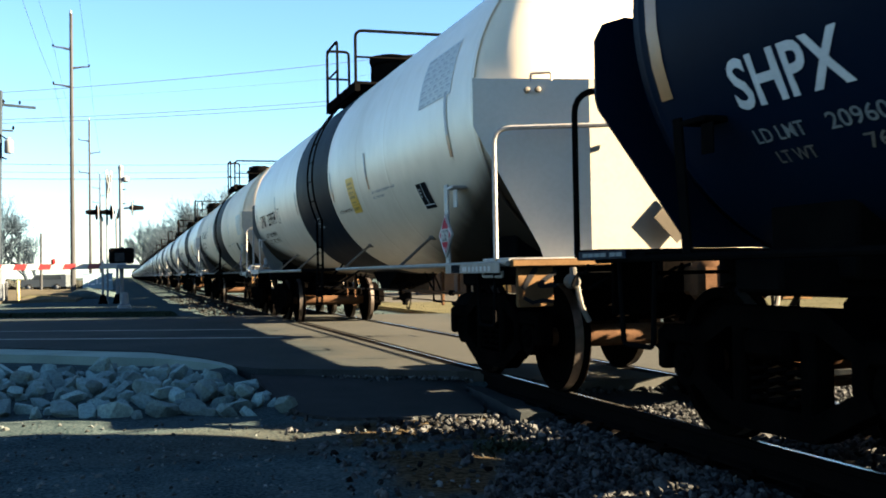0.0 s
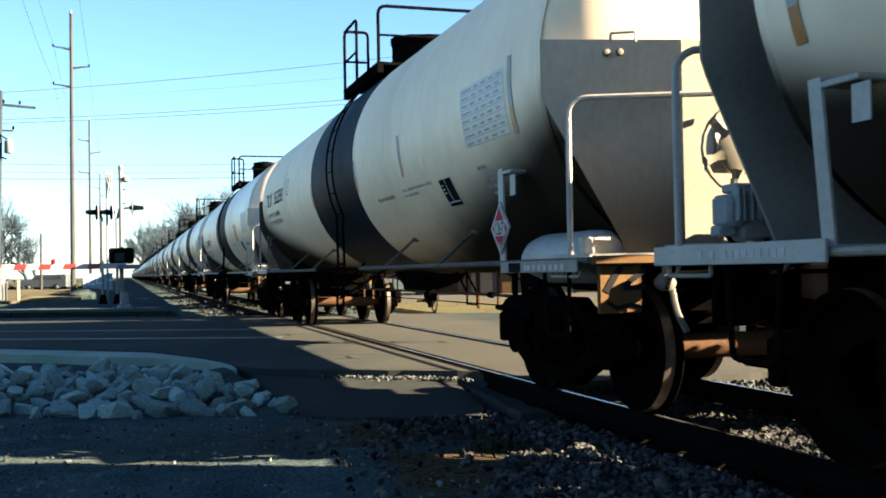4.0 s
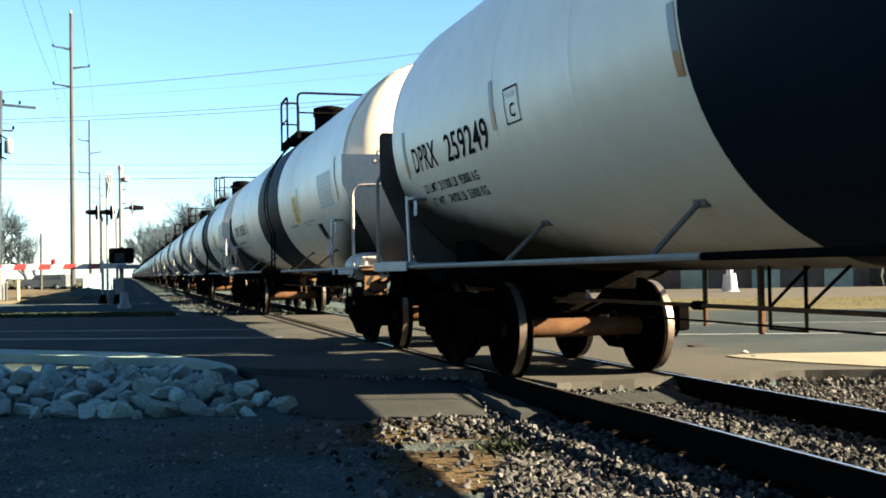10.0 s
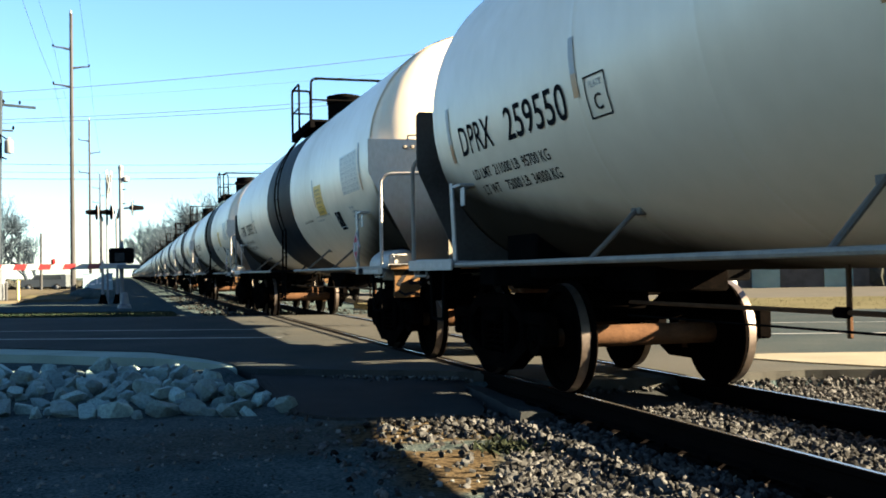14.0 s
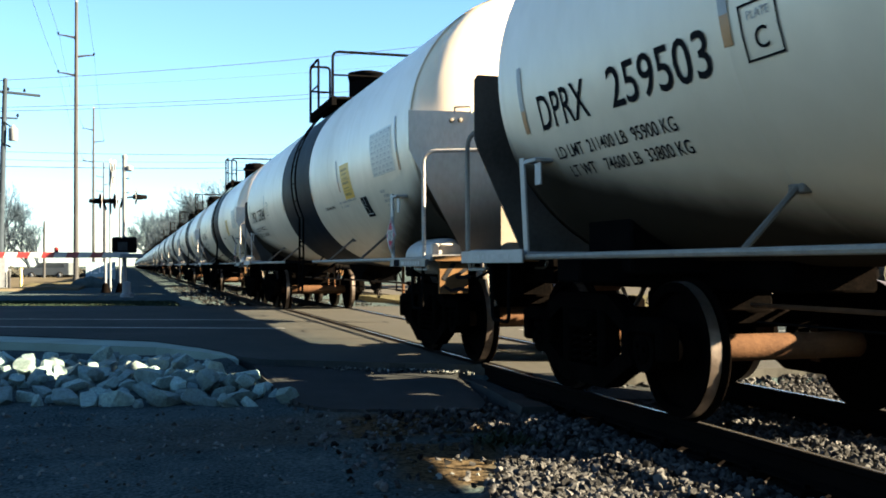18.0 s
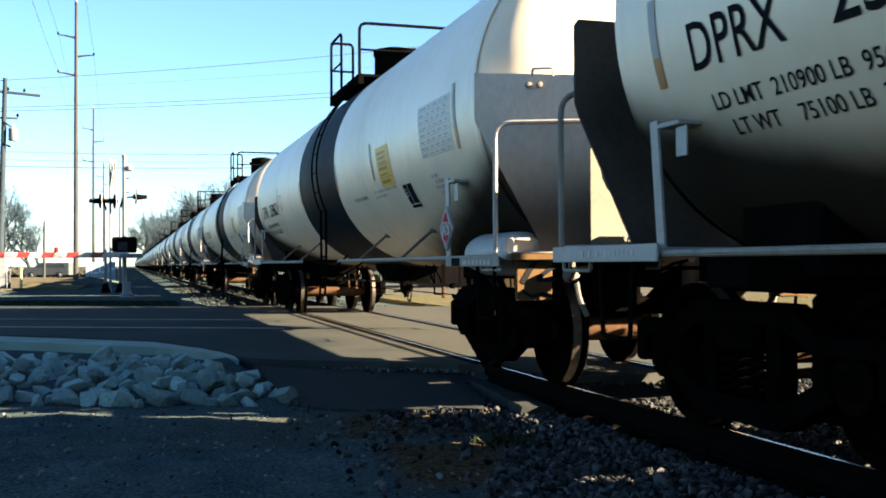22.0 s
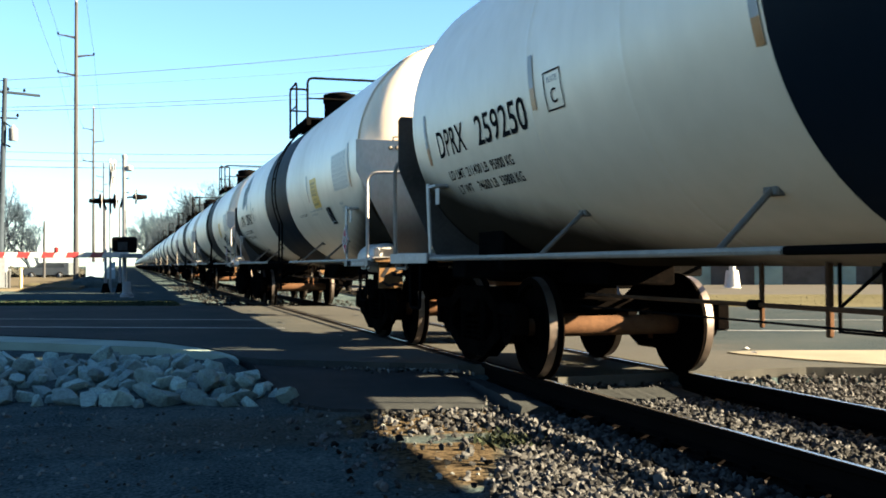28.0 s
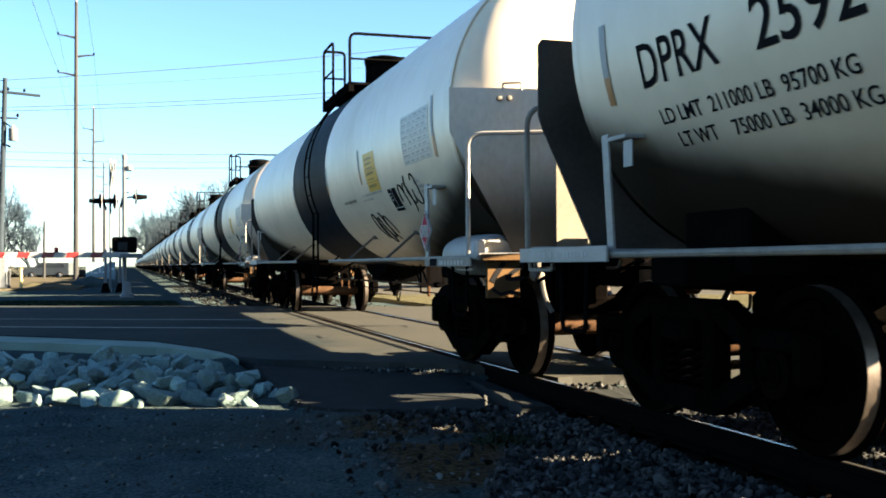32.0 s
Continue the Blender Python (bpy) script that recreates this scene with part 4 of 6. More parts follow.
def decals(car, tank):
    """Signs and writing common to the white cars, on the near side."""
    part("warning_sign", patch(G(), -4.62, -4.02, 1.88, 2.36), YELLOW, tank, "yellow warning sign", smooth=30)
    for z, h, a, b in ((2.27, 0.03, 0.43, 0.16), (2.215, 0.025, 0.40, 0.18), (2.16, 0.02, 0.43, 0.17), (2.085, 0.035, 0.44, 0.15), (2.02, 0.02, 0.40, 0.17), (1.925, 0.04, 0.43, 0.15)):
        yy, g = -3.93 - b, G()
        while yy > -3.93 - b - a + 0.06:
            w = 0.03 + 0.03 * ((int(z * 100) * 7 + int(-yy * 31)) % 5) / 4
            patch(g, yy, yy - w, z, z + h, 0.006, 1)
            yy -= w + 0.014
        part("sign_writing", g, SIGNINK, tank, smooth=0)
    part("sign_frame", patch(patch(G(), -4.62, -4.02, 2.14, 2.147, 0.0065, 1), -4.62, -4.02, 1.99, 1.997, 0.0065, 1), SIGNINK, tank, smooth=0)
    part("data_panel", patch(G(), -5.22, -4.85, 1.56, 1.85), INK, tank, "black data panel", smooth=30)
    part("panel_divider", patch(G(), -5.03, -5.017, 1.60, 1.85, 0.006, 2), INKW, tank, smooth=0)
    part("panel_divider", patch(G(), -5.22, -4.85, 1.60, 1.61, 0.006, 1), INKW, tank, smooth=0)
    part("panel_writing", bars(G(), -4.88, 1.78, [[0.08], [0.08], [0.07]], 0.018, 0.04, 0.006), INKW, tank, smooth=0)
    part("paint_note", bars(G(), -3.52, 1.84, [[0.12, 0.03, 0.26, 0.34, 0.2]], 0.03, 0.075), INKGREY, tank, smooth=0)
    part("paint_note", bars(G(), -3.52, 1.775, [[0.09, 0.03, 0.11, 0.2]], 0.03, 0.075), INKGREY, tank, smooth=0)
    part("vent_writing", wrapped(G(), "VENT TANK WHEN UNLOADING", -2.32, 1.80, 0.065, 0.80), INK, tank, smooth=0)
    for i, row in enumerate(([0.07, 0.1], [-0.04, 0.05, 0.16], [0.13, 0.16], [-0.04, 0.05, 0.2], [-0.08, 0.16])):
        part("test_note", bars(G(), -6.02, 1.83 - 0.062 * i, [row], 0.036, 0.078), INKGREY, tank, smooth=0)
    part("test_table", patch(G(), -6.99, -5.93, 2.04, 2.56, 0.0035), PALEBLUE, tank, "pale lined table decal", smooth=30)
    for i in range(8):
        z = 2.04 + i * 0.065
        part("table_rule", patch(G(), -6.99, -5.93, z, z + 0.004, 0.006, 1), INKGREY, tank, smooth=0)
        yy, g = -5.97, G()
        for w in ((0.2, 0.12, 0.1, 0.14, 0.1), (0.26, 0.1, 0.13, 0.1, 0.12), (0.16, 0.14, 0.1, 0.12, 0.14))[i % 3]:
            bars(g, yy, z + 0.018, [[w]], 0.020, 0.05, 0.006)
            yy -= w + 0.07
        part("table_writing", g, INKGREY, tank, smooth=0)
    for y, z, h in ((-7.12, 2.02, 0.6), (-3.74, 2.0, 0.45), (-1.52, 2.0, 0.42), (1.72, 2.0, 0.40), (7.28, 1.95, 0.5)):
        part("reflector_strip", patch(G(), y - 0.038, y + 0.038, z + h * 0.35, z + h, 0.006, 4), INKGREY, tank, smooth=30)
        part("reflector", patch(G(), y - 0.038, y + 0.038, z, z + h * 0.35, 0.006, 3), AMBER, tank, smooth=30)
    part("shield_loop", G().tube(bend([(-1.10, -8.04, 2.53), (-1.10, -8.04, 2.60), (-0.95, -8.12, 2.60), (-0.95, -8.12, 2.53)], 0.02, 3), 0.011, 6), WPART, car)
    for x in (-1.14, -1.06):
        y = -8.26 + (abs(x) - 0.68) / 0.86 * 0.43 - 0.01
        part("shield_bolt", G().lathe([(y - 0.035, 0.008), (y - 0.03, 0.022), (y, 0.026)], 10, "y", (x, 0, 2.46)), GRIME, car)


def marked(car, mark, number, load, tare, dy=0.17, dz=0.0, ink=None, by=0.0, bz=0.0):
    """The number and the weights of one car, on its near side."""
    tank = [c for c in car.children if c.name.startswith("tank")][0]
    # amber strip and boxed letter beside the number
    part("reflector_strip", patch(G(), 4.35 + dy, 4.43 + dy, 2.26 + dz, 2.50 + dz, 0.006, 4), INKGREY, tank, smooth=30)
    part("reflector", patch(G(), 4.35 + dy, 4.43 + dy, 2.10 + dz, 2.26 + dz, 0.006, 3), AMBER, tank, smooth=30)
    base, dy, dz = (dy, dz), dy + by, dz + bz
    g = G()
    for a, b, c, d in ((4.17, 4.155, 2.05, 2.33), (3.885, 3.87, 2.05, 2.33), (4.17, 3.87, 2.05, 2.062), (4.17, 3.87, 2.318, 2.33)):
        patch(g, a + dy, b + dy, c + dz, d + dz, 0.006, 2)
    part("letter_frame", g, INK, tank, smooth=0)
    part("boxed_letter", wrapped(G(), "C", 4.08 + dy, 2.10 + dz, 0.15, 0.11), INK, tank, smooth=0)
    part("boxed_word", wrapped(G(), "PLATE", 4.11 + dy, 2.25 + dz, 0.06, 0.18), INKGREY, tank, smooth=0)
    dy, dz = base
    part("reporting_mark", wrapped(G(), mark, 6.87 + dy, 1.99 + dz, 0.36, 0.82), ink or INK, tank, smooth=0)
    part("car_number", wrapped(G(), number, 5.74 + dy, 1.99 + dz, 0.36, 1.17), ink or INK, tank, smooth=0)
    part("load_writing", wrapped(G(), "LD LMT  " + load, 6.78 + dy, 1.755 + dz, 0.13, 1.68), INK, tank, smooth=0)
    part("tare_writing", wrapped(G(), "LT WT    " + tare, 6.69 + dy, 1.60 + dz, 0.13, 1.64), INK, tank, smooth=0)


def scrawl(car, y, z, w, h, material, seed, n=5, r=0.008):
    """Sprayed strokes on the shell that spell nothing."""
    tank = [c for c in car.children if c.name.startswith("tank")][0]
    rnd = random.Random(seed)
    g = G()
    for k in range(n):
        cy, cz = y - w * (k + 0.5) / n, z + h * rnd.uniform(0.3, 0.7)
        ph, ex = rnd.uniform(0, 6.3), rnd.uniform(3.5, 6)
        prev = None
        for i in range(20):
            t = i / 19
            aa = ph + ex * t
            yy = cy + w / n * 0.75 * math.cos(aa) * (0.5 + 0.5 * t)
            zz = cz + h * 0.45 * math.sin(aa * rnd.choice((1, 1, 1.02)))
            if prev:
                a, b = onshell(prev[0], prev[1], 0.006), onshell(yy, zz, 0.006)
                g.tube([a, b], r, 4)
            prev = (yy, zz)
    part("graffiti", g, material, tank)


def travelled(t):
    """How far the train has come, in metres, at t seconds (0 at 16 s)."""
    x = (t - 16) / 16
    return 79.287 * x + 1.616 * x ** 2 + 2.671 * x ** 3 + 2.138 * x ** 4 - 0.746 * x ** 5 - 1.006 * x ** 6


def car_y(i, t):
    return -44.644 + CAR * i - travelled(t) + {-1: 0.15, 5: -0.08}.get(i, 0.0)


LABEL = "off-white railway tank car with a wide black painted band"
proto = tagged(tank_car(), LABEL, "tank car", "tank cars of the train")
near = {0: proto}
for i in range(-1, 10):
    if i != 0:
        near[i] = copy_thing(proto, pose(TX, car_y(i, 0), 0))
proto.matrix_world = pose(TX, car_y(0, 0), 0)
# the leading white car stands a little back, with its band and ladder farther from the end
for c in near[-1].children:
    if c.name.split(".")[0] in ("ladder_rail", "step_rail", "rung", "ladder_hook", "ladder_brace"):
        c.location.y += 0.14
    if c.name.split(".")[0] == "brace" and max(v.co.x for v in c.data.vertices) < 0 and -3.2 < min(v.co.y for v in c.data.vertices) < -2.5:
        c.location.y += 0.88
    if c.name.split(".")[0] == "tank":
        for d in c.children:
            kind = d.name.split(".")[0]
            if kind in ("vent_writing", "reflector", "reflector_strip"):
                d.location.y += 0.84 if kind == "vent_writing" else 0.18
            elif kind == "band":
                d.location.y, d.scale.y = 0.176, 0.935
        part("band_writing", bars(G(), 0.55, 1.80, [[0.16, 0.22], [0.1, 0.12, 0.14], [-0.06, 0.2, 0.16]], 0.04, 0.07, 0.012), INKGREY, c, "small pale writing on the black band", smooth=0)
near[-2] = tagged(tank_car(True, True), "glossy black tank car with white lettering and amber strips", "tank car", "tank cars of the train")
near[-2].matrix_world = pose(TX, car_y(-2, 0), 0)
NUMBERS = {-1: ("DPRX", "259974", "211700 LB  96000 KG", "74300 LB  33700 KG", 0.02, 0.0, None, 0.12, -0.08), 0: ("TILX", "352593", "211700 LB  96050 KG", "74300 LB  33700 KG", 0.2, 0.37, NAVYINK),
           1: ("DPRX", "259249", "211300 LB  95800 KG", "74700 LB  33900 KG", 0.17, 0.0, None, -0.06, 0.05), 2: ("DPRX", "259550", "211000 LB  95700 KG", "75000 LB  34000 KG", 0.17, 0.0, None, 0.09, -0.12),
           3: ("DPRX", "259503", "211400 LB  95900 KG", "74600 LB  33800 KG", 0.15, -0.05, None, 0.10, -0.06), 4: ("DPRX", "259248", "210900 LB  95600 KG", "75100 LB  34050 KG", 0.09),
           5: ("DPRX", "259621", "211400 LB  95900 KG", "74600 LB  33800 KG", 0.08), 6: ("DPRX", "259250", "211400 LB  95900 KG", "74600 LB  33800 KG", 0.09),
           7: ("DPRX", "259242", "211000 LB  95700 KG", "75000 LB  34000 KG", 0.02)}
for i, row in NUMBERS.items():
    marked(near[i], *row)
# the second white car has no yellow sign
for c in near[0].children:
    if c.name.split(".")[0] == "tank":
        for d in list(c.children):
            if d.name.split(".")[0] in ("warning_sign", "sign_writing", "sign_frame"):
                bpy.data.objects.remove(d)


def slid(ob, dy, dz, squeeze=None):
    """Move a decal along the shell by dy and round it by dz."""
    m = Matrix.Translation((0, dy, ZC)) @ Matrix.Rotation(dz / R, 4, "Y") @ Matrix.Translation((0, 0, -ZC))
    if squeeze:
        at, k = squeeze
        m = m @ Matrix.Translation((0, at, 0)) @ Matrix.Diagonal((1, k, 1, 1)) @ Matrix.Translation((0, -at, 0))
    ob.matrix_basis = m @ ob.matrix_basis


# some cars carry their signs elsewhere
SHIFTS = {-1: {"warning_sign": (1.75, -0.13), "sign_writing": (1.75, -0.13), "sign_frame": (1.75, -0.13), "data_panel": (-0.66, 0.03), "panel_divider": (-0.66, 0.03), "panel_writing": (-0.66, 0.03),
               "paint_note": (-0.1, 0.09), "test_table": (-0.1, 0.55), "table_rule": (-0.1, 0.55), "table_writing": (-0.1, 0.55)},
          2: {"warning_sign": (0.98, -0.02), "sign_writing": (0.98, -0.02), "sign_frame": (0.98, -0.02), "data_panel": (-0.03, -0.1), "panel_divider": (-0.03, -0.1), "panel_writing": (-0.03, -0.1),
              "paint_note": (-0.25, -0.02), "test_table": (0.23, -0.08), "table_rule": (0.23, -0.08), "table_writing": (0.23, -0.08), "test_note": (0.22, -0.12)}}
DECALS = ("warning_sign", "sign_writing", "sign_frame", "data_panel", "panel_divider", "panel_writing", "paint_note", "vent_writing", "test_table", "table_rule", "table_writing", "test_note")
SHIFTS[3] = {k: (0.20, -0.03) for k in DECALS[:3]} | {k: (-0.08, 0.0) for k in DECALS[3:6]}
SHIFTS[1] = {k: (0.11, 0.0) for k in DECALS}
SHIFTS[4] = {k: (0.07, 0.0) for k in DECALS}
for i, moves in SHIFTS.items():
    for c in near[i].children:
        kind = c.name.split(".")[0]
        if i == 2 and kind == "truck" and c.location.y > 0:
            c.location.y += 0.20
        if i == 2 and kind in ("placard_post", "placard_board", "tag", "lug") and min(v.co.y for v in c.data.vertices) < 0:
            c.location.y += 0.18
        if kind == "tank":
            for d in list(c.children):
                kind = d.name.split(".")[0]
                if i == -1 and kind == "test_note":
                    bpy.data.objects.remove(d)
                elif kind in moves:
                    slid(d, *moves[kind], (-4.35, 0.75) if "sign" in kind and i in (-1, 2) else None)
# one car is far grimier than the rest
for c in near[0].children:
    kind = c.name.split(".")[0]
    if kind == "tank" or kind in ("brace", "side_pipe", "placard_post", "lug", "tag"):
        if kind in ("placard_post", "lug", "tag") and min(v.co.y for v in c.data.vertices) < 0:
            continue
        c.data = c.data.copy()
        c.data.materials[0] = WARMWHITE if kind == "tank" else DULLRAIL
for c in near[0].children:
    if c.name.split(".")[0] == "head_shield_wing":
        c.data = c.data.copy()
        c.data.materials[0] = DUSTSHIELD
tagged(near[0], "grimy cream tank car with black band and shade-darkened underside")
# clean front shield without brake gear on the leading white car
for c in list(near[-1].children):
    kind = c.name.split(".")[0]
    if kind in ("brake_wheel", "brake_housing", "brake_chain", "valve_block", "air_reservoir", "reservoir_bracket"):
        for d in list(c.children):
            bpy.data.objects.remove(d)
        bpy.data.objects.remove(c)
    elif kind in ("head_shield", "head_shield_wing") and min(v.co.y for v in c.data.vertices) < 0:
        c.data = c.data.copy()
        c.data.materials[0] = CLEANSHIELD if kind == "head_shield_wing" else CLEANFRONT
        tagged(c, "clean white head shield")
# pale end gear and a brake valve on the rear deck of the leading white car
for c in near[-1].children:
    kind = c.name.split(".")[0]
    if kind in ("end_handrail", "head_shield") and max(v.co.y for v in c.data.vertices) > 8:
        c.data = c.data.copy()
        c.location.y -= 0.15
        c.data.materials[0] = WPART if kind == "end_handrail" else PALESHIELD
        tagged(c, "dusty grey flat head shield" if kind == "head_shield" else "white painted handrail")
valve = part("brake_valve", G().box(-1.06, 8.40, 1.20, -0.80, 8.60, 1.41, 0.025).box(-1.10, 8.44, 1.12, -0.86, 8.58, 1.22, 0.02), VALVE, near[-1], "grey cast brake valve")
part("valve_end_cover", G().box(-1.20, 8.41, 1.19, -1.085, 8.60, 1.37, 0.03).box(-1.23, 8.46, 1.14, -1.12, 8.56, 1.20, 0.01), VALVE, valve)
part("valve_cap", G().box(-1.14, 8.42, 1.38, -0.88, 8.58, 1.43, 0.015), VALVE, valve)
for x in (-1.155, -1.125, -1.075, -1.02, -0.965):
    part("valve_rib", G().box(x - 0.008, 8.37, 1.22, x + 0.008, 8.44, 1.40, 0.004), VALVE, valve)
part("valve_lower_cover", G().box(-1.04, 8.375, 1.235, -0.93, 8.41, 1.31, 0.012), VALVE, valve)
part("valve_flange", G().box(-0.80, 8.43, 1.25, -0.74, 8.60, 1.40, 0.015).box(-0.74, 8.46, 1.28, -0.62, 8.57, 1.37, 0.03), BLACK, valve)
part("valve_pipe", G().tube(bend([(-0.64, 8.52, 1.34), (-0.5, 8.52, 1.33), (-0.2, 8.46, 1.29)], 0.05, 3), 0.012, 6).tube(bend([(-0.66, 8.5, 1.30), (-0.5, 8.5, 1.28), (-0.2, 8.44, 1.25)], 0.05, 3), 0.010, 6), VALVE, valve)
part("valve_drain", G().tube(bend([(-1.16, 8.5, 1.15), (-1.14, 8.46, 1.09), (-0.96, 8.44, 1.09), (-0.9, 8.48, 1.14)], 0.03, 3), 0.016, 6), BLACK, valve)
part("valve_bracket", G().box(-0.60, 8.50, 1.09, -0.50, 8.54, 1.25, 0.008).box(-1.0, 8.48, 1.07, -0.92, 8.56, 1.14, 0.008), WPART, valve)
tagged(near[7], "off-white tank car with black band and graffiti above its number")
scrawl(near[7], 6.2, 2.45, 0.95, 0.75, TEAL, 3, 8, 0.006)
scrawl(near[7], 6.0, 2.62, 0.55, 0.45, TEAL, 12, 4, 0.005)
tagged(near[8], "off-white tank car with black band and graffiti near its end")
scrawl(near[8], -3.45, 1.30, 0.7, 0.34, INK, 5, 4)
scrawl(near[8], -5.30, 1.58, 0.8, 0.36, INK, 8, 4)
btank = [c for c in near[-2].children if c.name.startswith("tank")][0]
part("reporting_mark", wrapped(G(), "SHPX", 6.92, 1.74, 0.36, 0.86, weight=0.022), INKW, btank, smooth=0)
part("car_number", wrapped(G(), "20", 5.74, 1.74, 0.36, 0.5, weight=0.022), INKW, btank, smooth=0)
part("load_writing", wrapped(G(), "LD LMT", 6.92, 1.54, 0.115, 0.40), INKDIM, btank, smooth=0)
part("load_writing", wrapped(G(), "209600 LB", 6.36, 1.54, 0.125, 0.70), INKDIM, btank, smooth=0)
part("tare_writing", wrapped(G(), "LT WT", 6.84, 1.41, 0.105, 0.30), GRIME, btank, smooth=0)
part("tare_writing", wrapped(G(), "76400 LB", 6.20, 1.41, 0.115, 0.62), GRIME, btank, smooth=0)
part("sill_label", G().box(-1.492, 7.9, 1.035, -1.486, 8.55, 1.085), BLACKTANK, near[-2], smooth=0)
g, yy = G(), 8.48
while yy > 8.0:
    g.box(-1.497, yy - 0.07, 1.048, -1.492, yy, 1.072)
    yy -= 0.085 if int(yy * 50) % 3 else 0.13
part("label_writing", g, INKDIM, near[-2], smooth=0)
part("reflector", patch(G(), 7.46, 7.58, 1.9, 2.9, 0.006, 5), AMBER, btank, smooth=30)
far_proto = tagged(tank_car(False), LABEL, "tank car", "tank cars of the train")
far_proto.matrix_world = pose(TX, car_y(10, 0), 0)
near[10] = far_proto
for i in range(11, 46):
    near[i] = copy_thing(far_proto, pose(TX, car_y(i, 0), 0))


# ---- ground, road and track ----
SPREAD = 1.0614                # the street lies a little lower than first laid out, and so reaches farther


def near_edge(x):
    """Edge of the paving on the camera's side of the crossing street."""
    pts = [(-1.8, 16.0), (0.3, 14.0), (0.95, 12.4), (1.15, 11.2), (1.22, 9.4), (1.32, 8.3), (1.5, 7.9), (1.75, 7.76), (2.25, 7.64), (2.62, 7.50), (2.78, 7.85), (2.92, 8.6), (3.05, 9.2), (3.3, 9.2), (3.42, 8.1), (3.62, 8.2), (4.2, 8.2), (6.1, 8.2), (6.8, 7.9)]
    if x <= pts[0][0]:
        return 16.0 - 0.49 * (x + 1.8)
    if x >= pts[-1][0]:
        return 7.9 - 0.49 * (x - 6.8)
    for (a, b), (c, d) in zip(pts, pts[1:]):
        if a <= x <= c:
            return b + (d - b) * (x - a) / (c - a)


def far_edge(x):
    return 26.3 - 0.49 * x


def step(a, b, v):
    t = max(0.0, min(1.0, (v - a) / (b - a)))
    return t * t * (3 - 2 * t)


def height(x, y):
    """Height of the ground over the rails' heads."""
    z = -0.215 + 0.035 * noise.noise((x * 0.9, y * 0.9, 0)) + 0.015 * noise.noise((x * 3.5, y * 3.5, 4))
    near_t = step(2.7, 1.2, abs(x - TX))
    z = z * (1 - near_t) + (-0.275) * near_t
    if y > 5:
        e = near_edge(x)
        if 3.1 < x < 3.5:
            z += (-0.12 - z) * step(8.9, 9.4, y)
        elif x > 3.1:
            z += (-0.10 - z) * step(e - 0.35, e - 0.02, y)
        elif x > 1:
            z += (-0.175 - z) * step(e - 0.7, e - 0.02, y)
        else:
            z += (-0.12 - z) * step(e - 2.6, e - 0.4, y)
    if y > far_edge(x):
        z = -0.10 - 0.12 * step(0, 14, y - far_edge(x)) * (1 - near_t) - 0.10 * near_t + 0.04 * noise.noise((x * 0.4, y * 0.4, 0))
    # bank under the riprap
    d = (x * 0.36 + y * 0.93) - 8.45
    z += 0.11 * step(0.0, 0.9, d) * step(3.2, 2.3, d) * step(1.5, 1.0, x) * step(near_edge(x), near_edge(x) - 0.8, y)
    return z


xs = sorted(set([-1500, -600, -250, -120, -60, -40, -25, -15, -9] + [round(-6 + 0.25 * i, 2) for i in range(65)] + [11, 13, 16, 20, 26, 35, 50, 80, 150, 400, 1500]))
ys = sorted(set([-600, -200, -60, -25, -12, -6, -2] + [round(0.5 * i, 2) for i in range(8)] + [round(4 + 0.2 * i, 2) for i in range(70)] + [round(18.5 + i, 2) for i in range(45)] + [70, 85, 110, 150, 220, 400, 800, 2500]))
g = G()
g.add([(x, y, height(x, y)) for y in ys for x in xs], [(j * len(xs) + i, j * len(xs) + i + 1, (j + 1) * len(xs) + i + 1, (j + 1) * len(xs) + i) for j in range(len(ys) - 1) for i in range(len(xs) - 1)])
thing("ground", "dark gravelly dirt with scattered stones beside the track", "ground", g, DIRT, kind="structure", smooth=60)


def strip(name, label, category, material, rows, thick, kind="structure", fall=0.0):
    """A paved sheet from rows of (x, near y, far y, z); fall: how far its near edge lies lower."""
    g, n = G(), len(rows)
    vs = []
    for x, a, b, z in rows:
        vs += [(x, a, z - fall), (x, b, z), (x, a, z - thick), (x, b, z - thick)]
    fs = []
    for i in range(n - 1):
        o, p = 4 * i, 4 * i + 4
        fs += [(o, p, p + 1, o + 1), (o + 2, o + 3, p + 3, p + 2), (o, o + 2, p + 2, p), (o + 1, p + 1, p + 3, o + 3)]
    fs += [(0, 1, 3, 2), (4 * n - 4, 4 * n - 2, 4 * n - 1, 4 * n - 3)]
    return thing(name, label, category, g.add(vs, fs), material, kind=kind, smooth=0)


rx = [-300, -120, -60, -30, -15, -8, -4] + [round(-2 + 0.15 * i, 2) for i in range(66)] + [8.5, 10, 14, 20, 40, 90, 300]
rnd = random.Random(4)
def road_edge(x):
    """Broken edge of the newer asphalt, laid over an older apron beside the near rail."""
    if 1.2 < x < 3.5:
        return max(near_edge(x), 10.25 - 0.68 * (x - 2.18) + 0.06 * noise.noise((x * 5, 7, 0)))
    return near_edge(x)


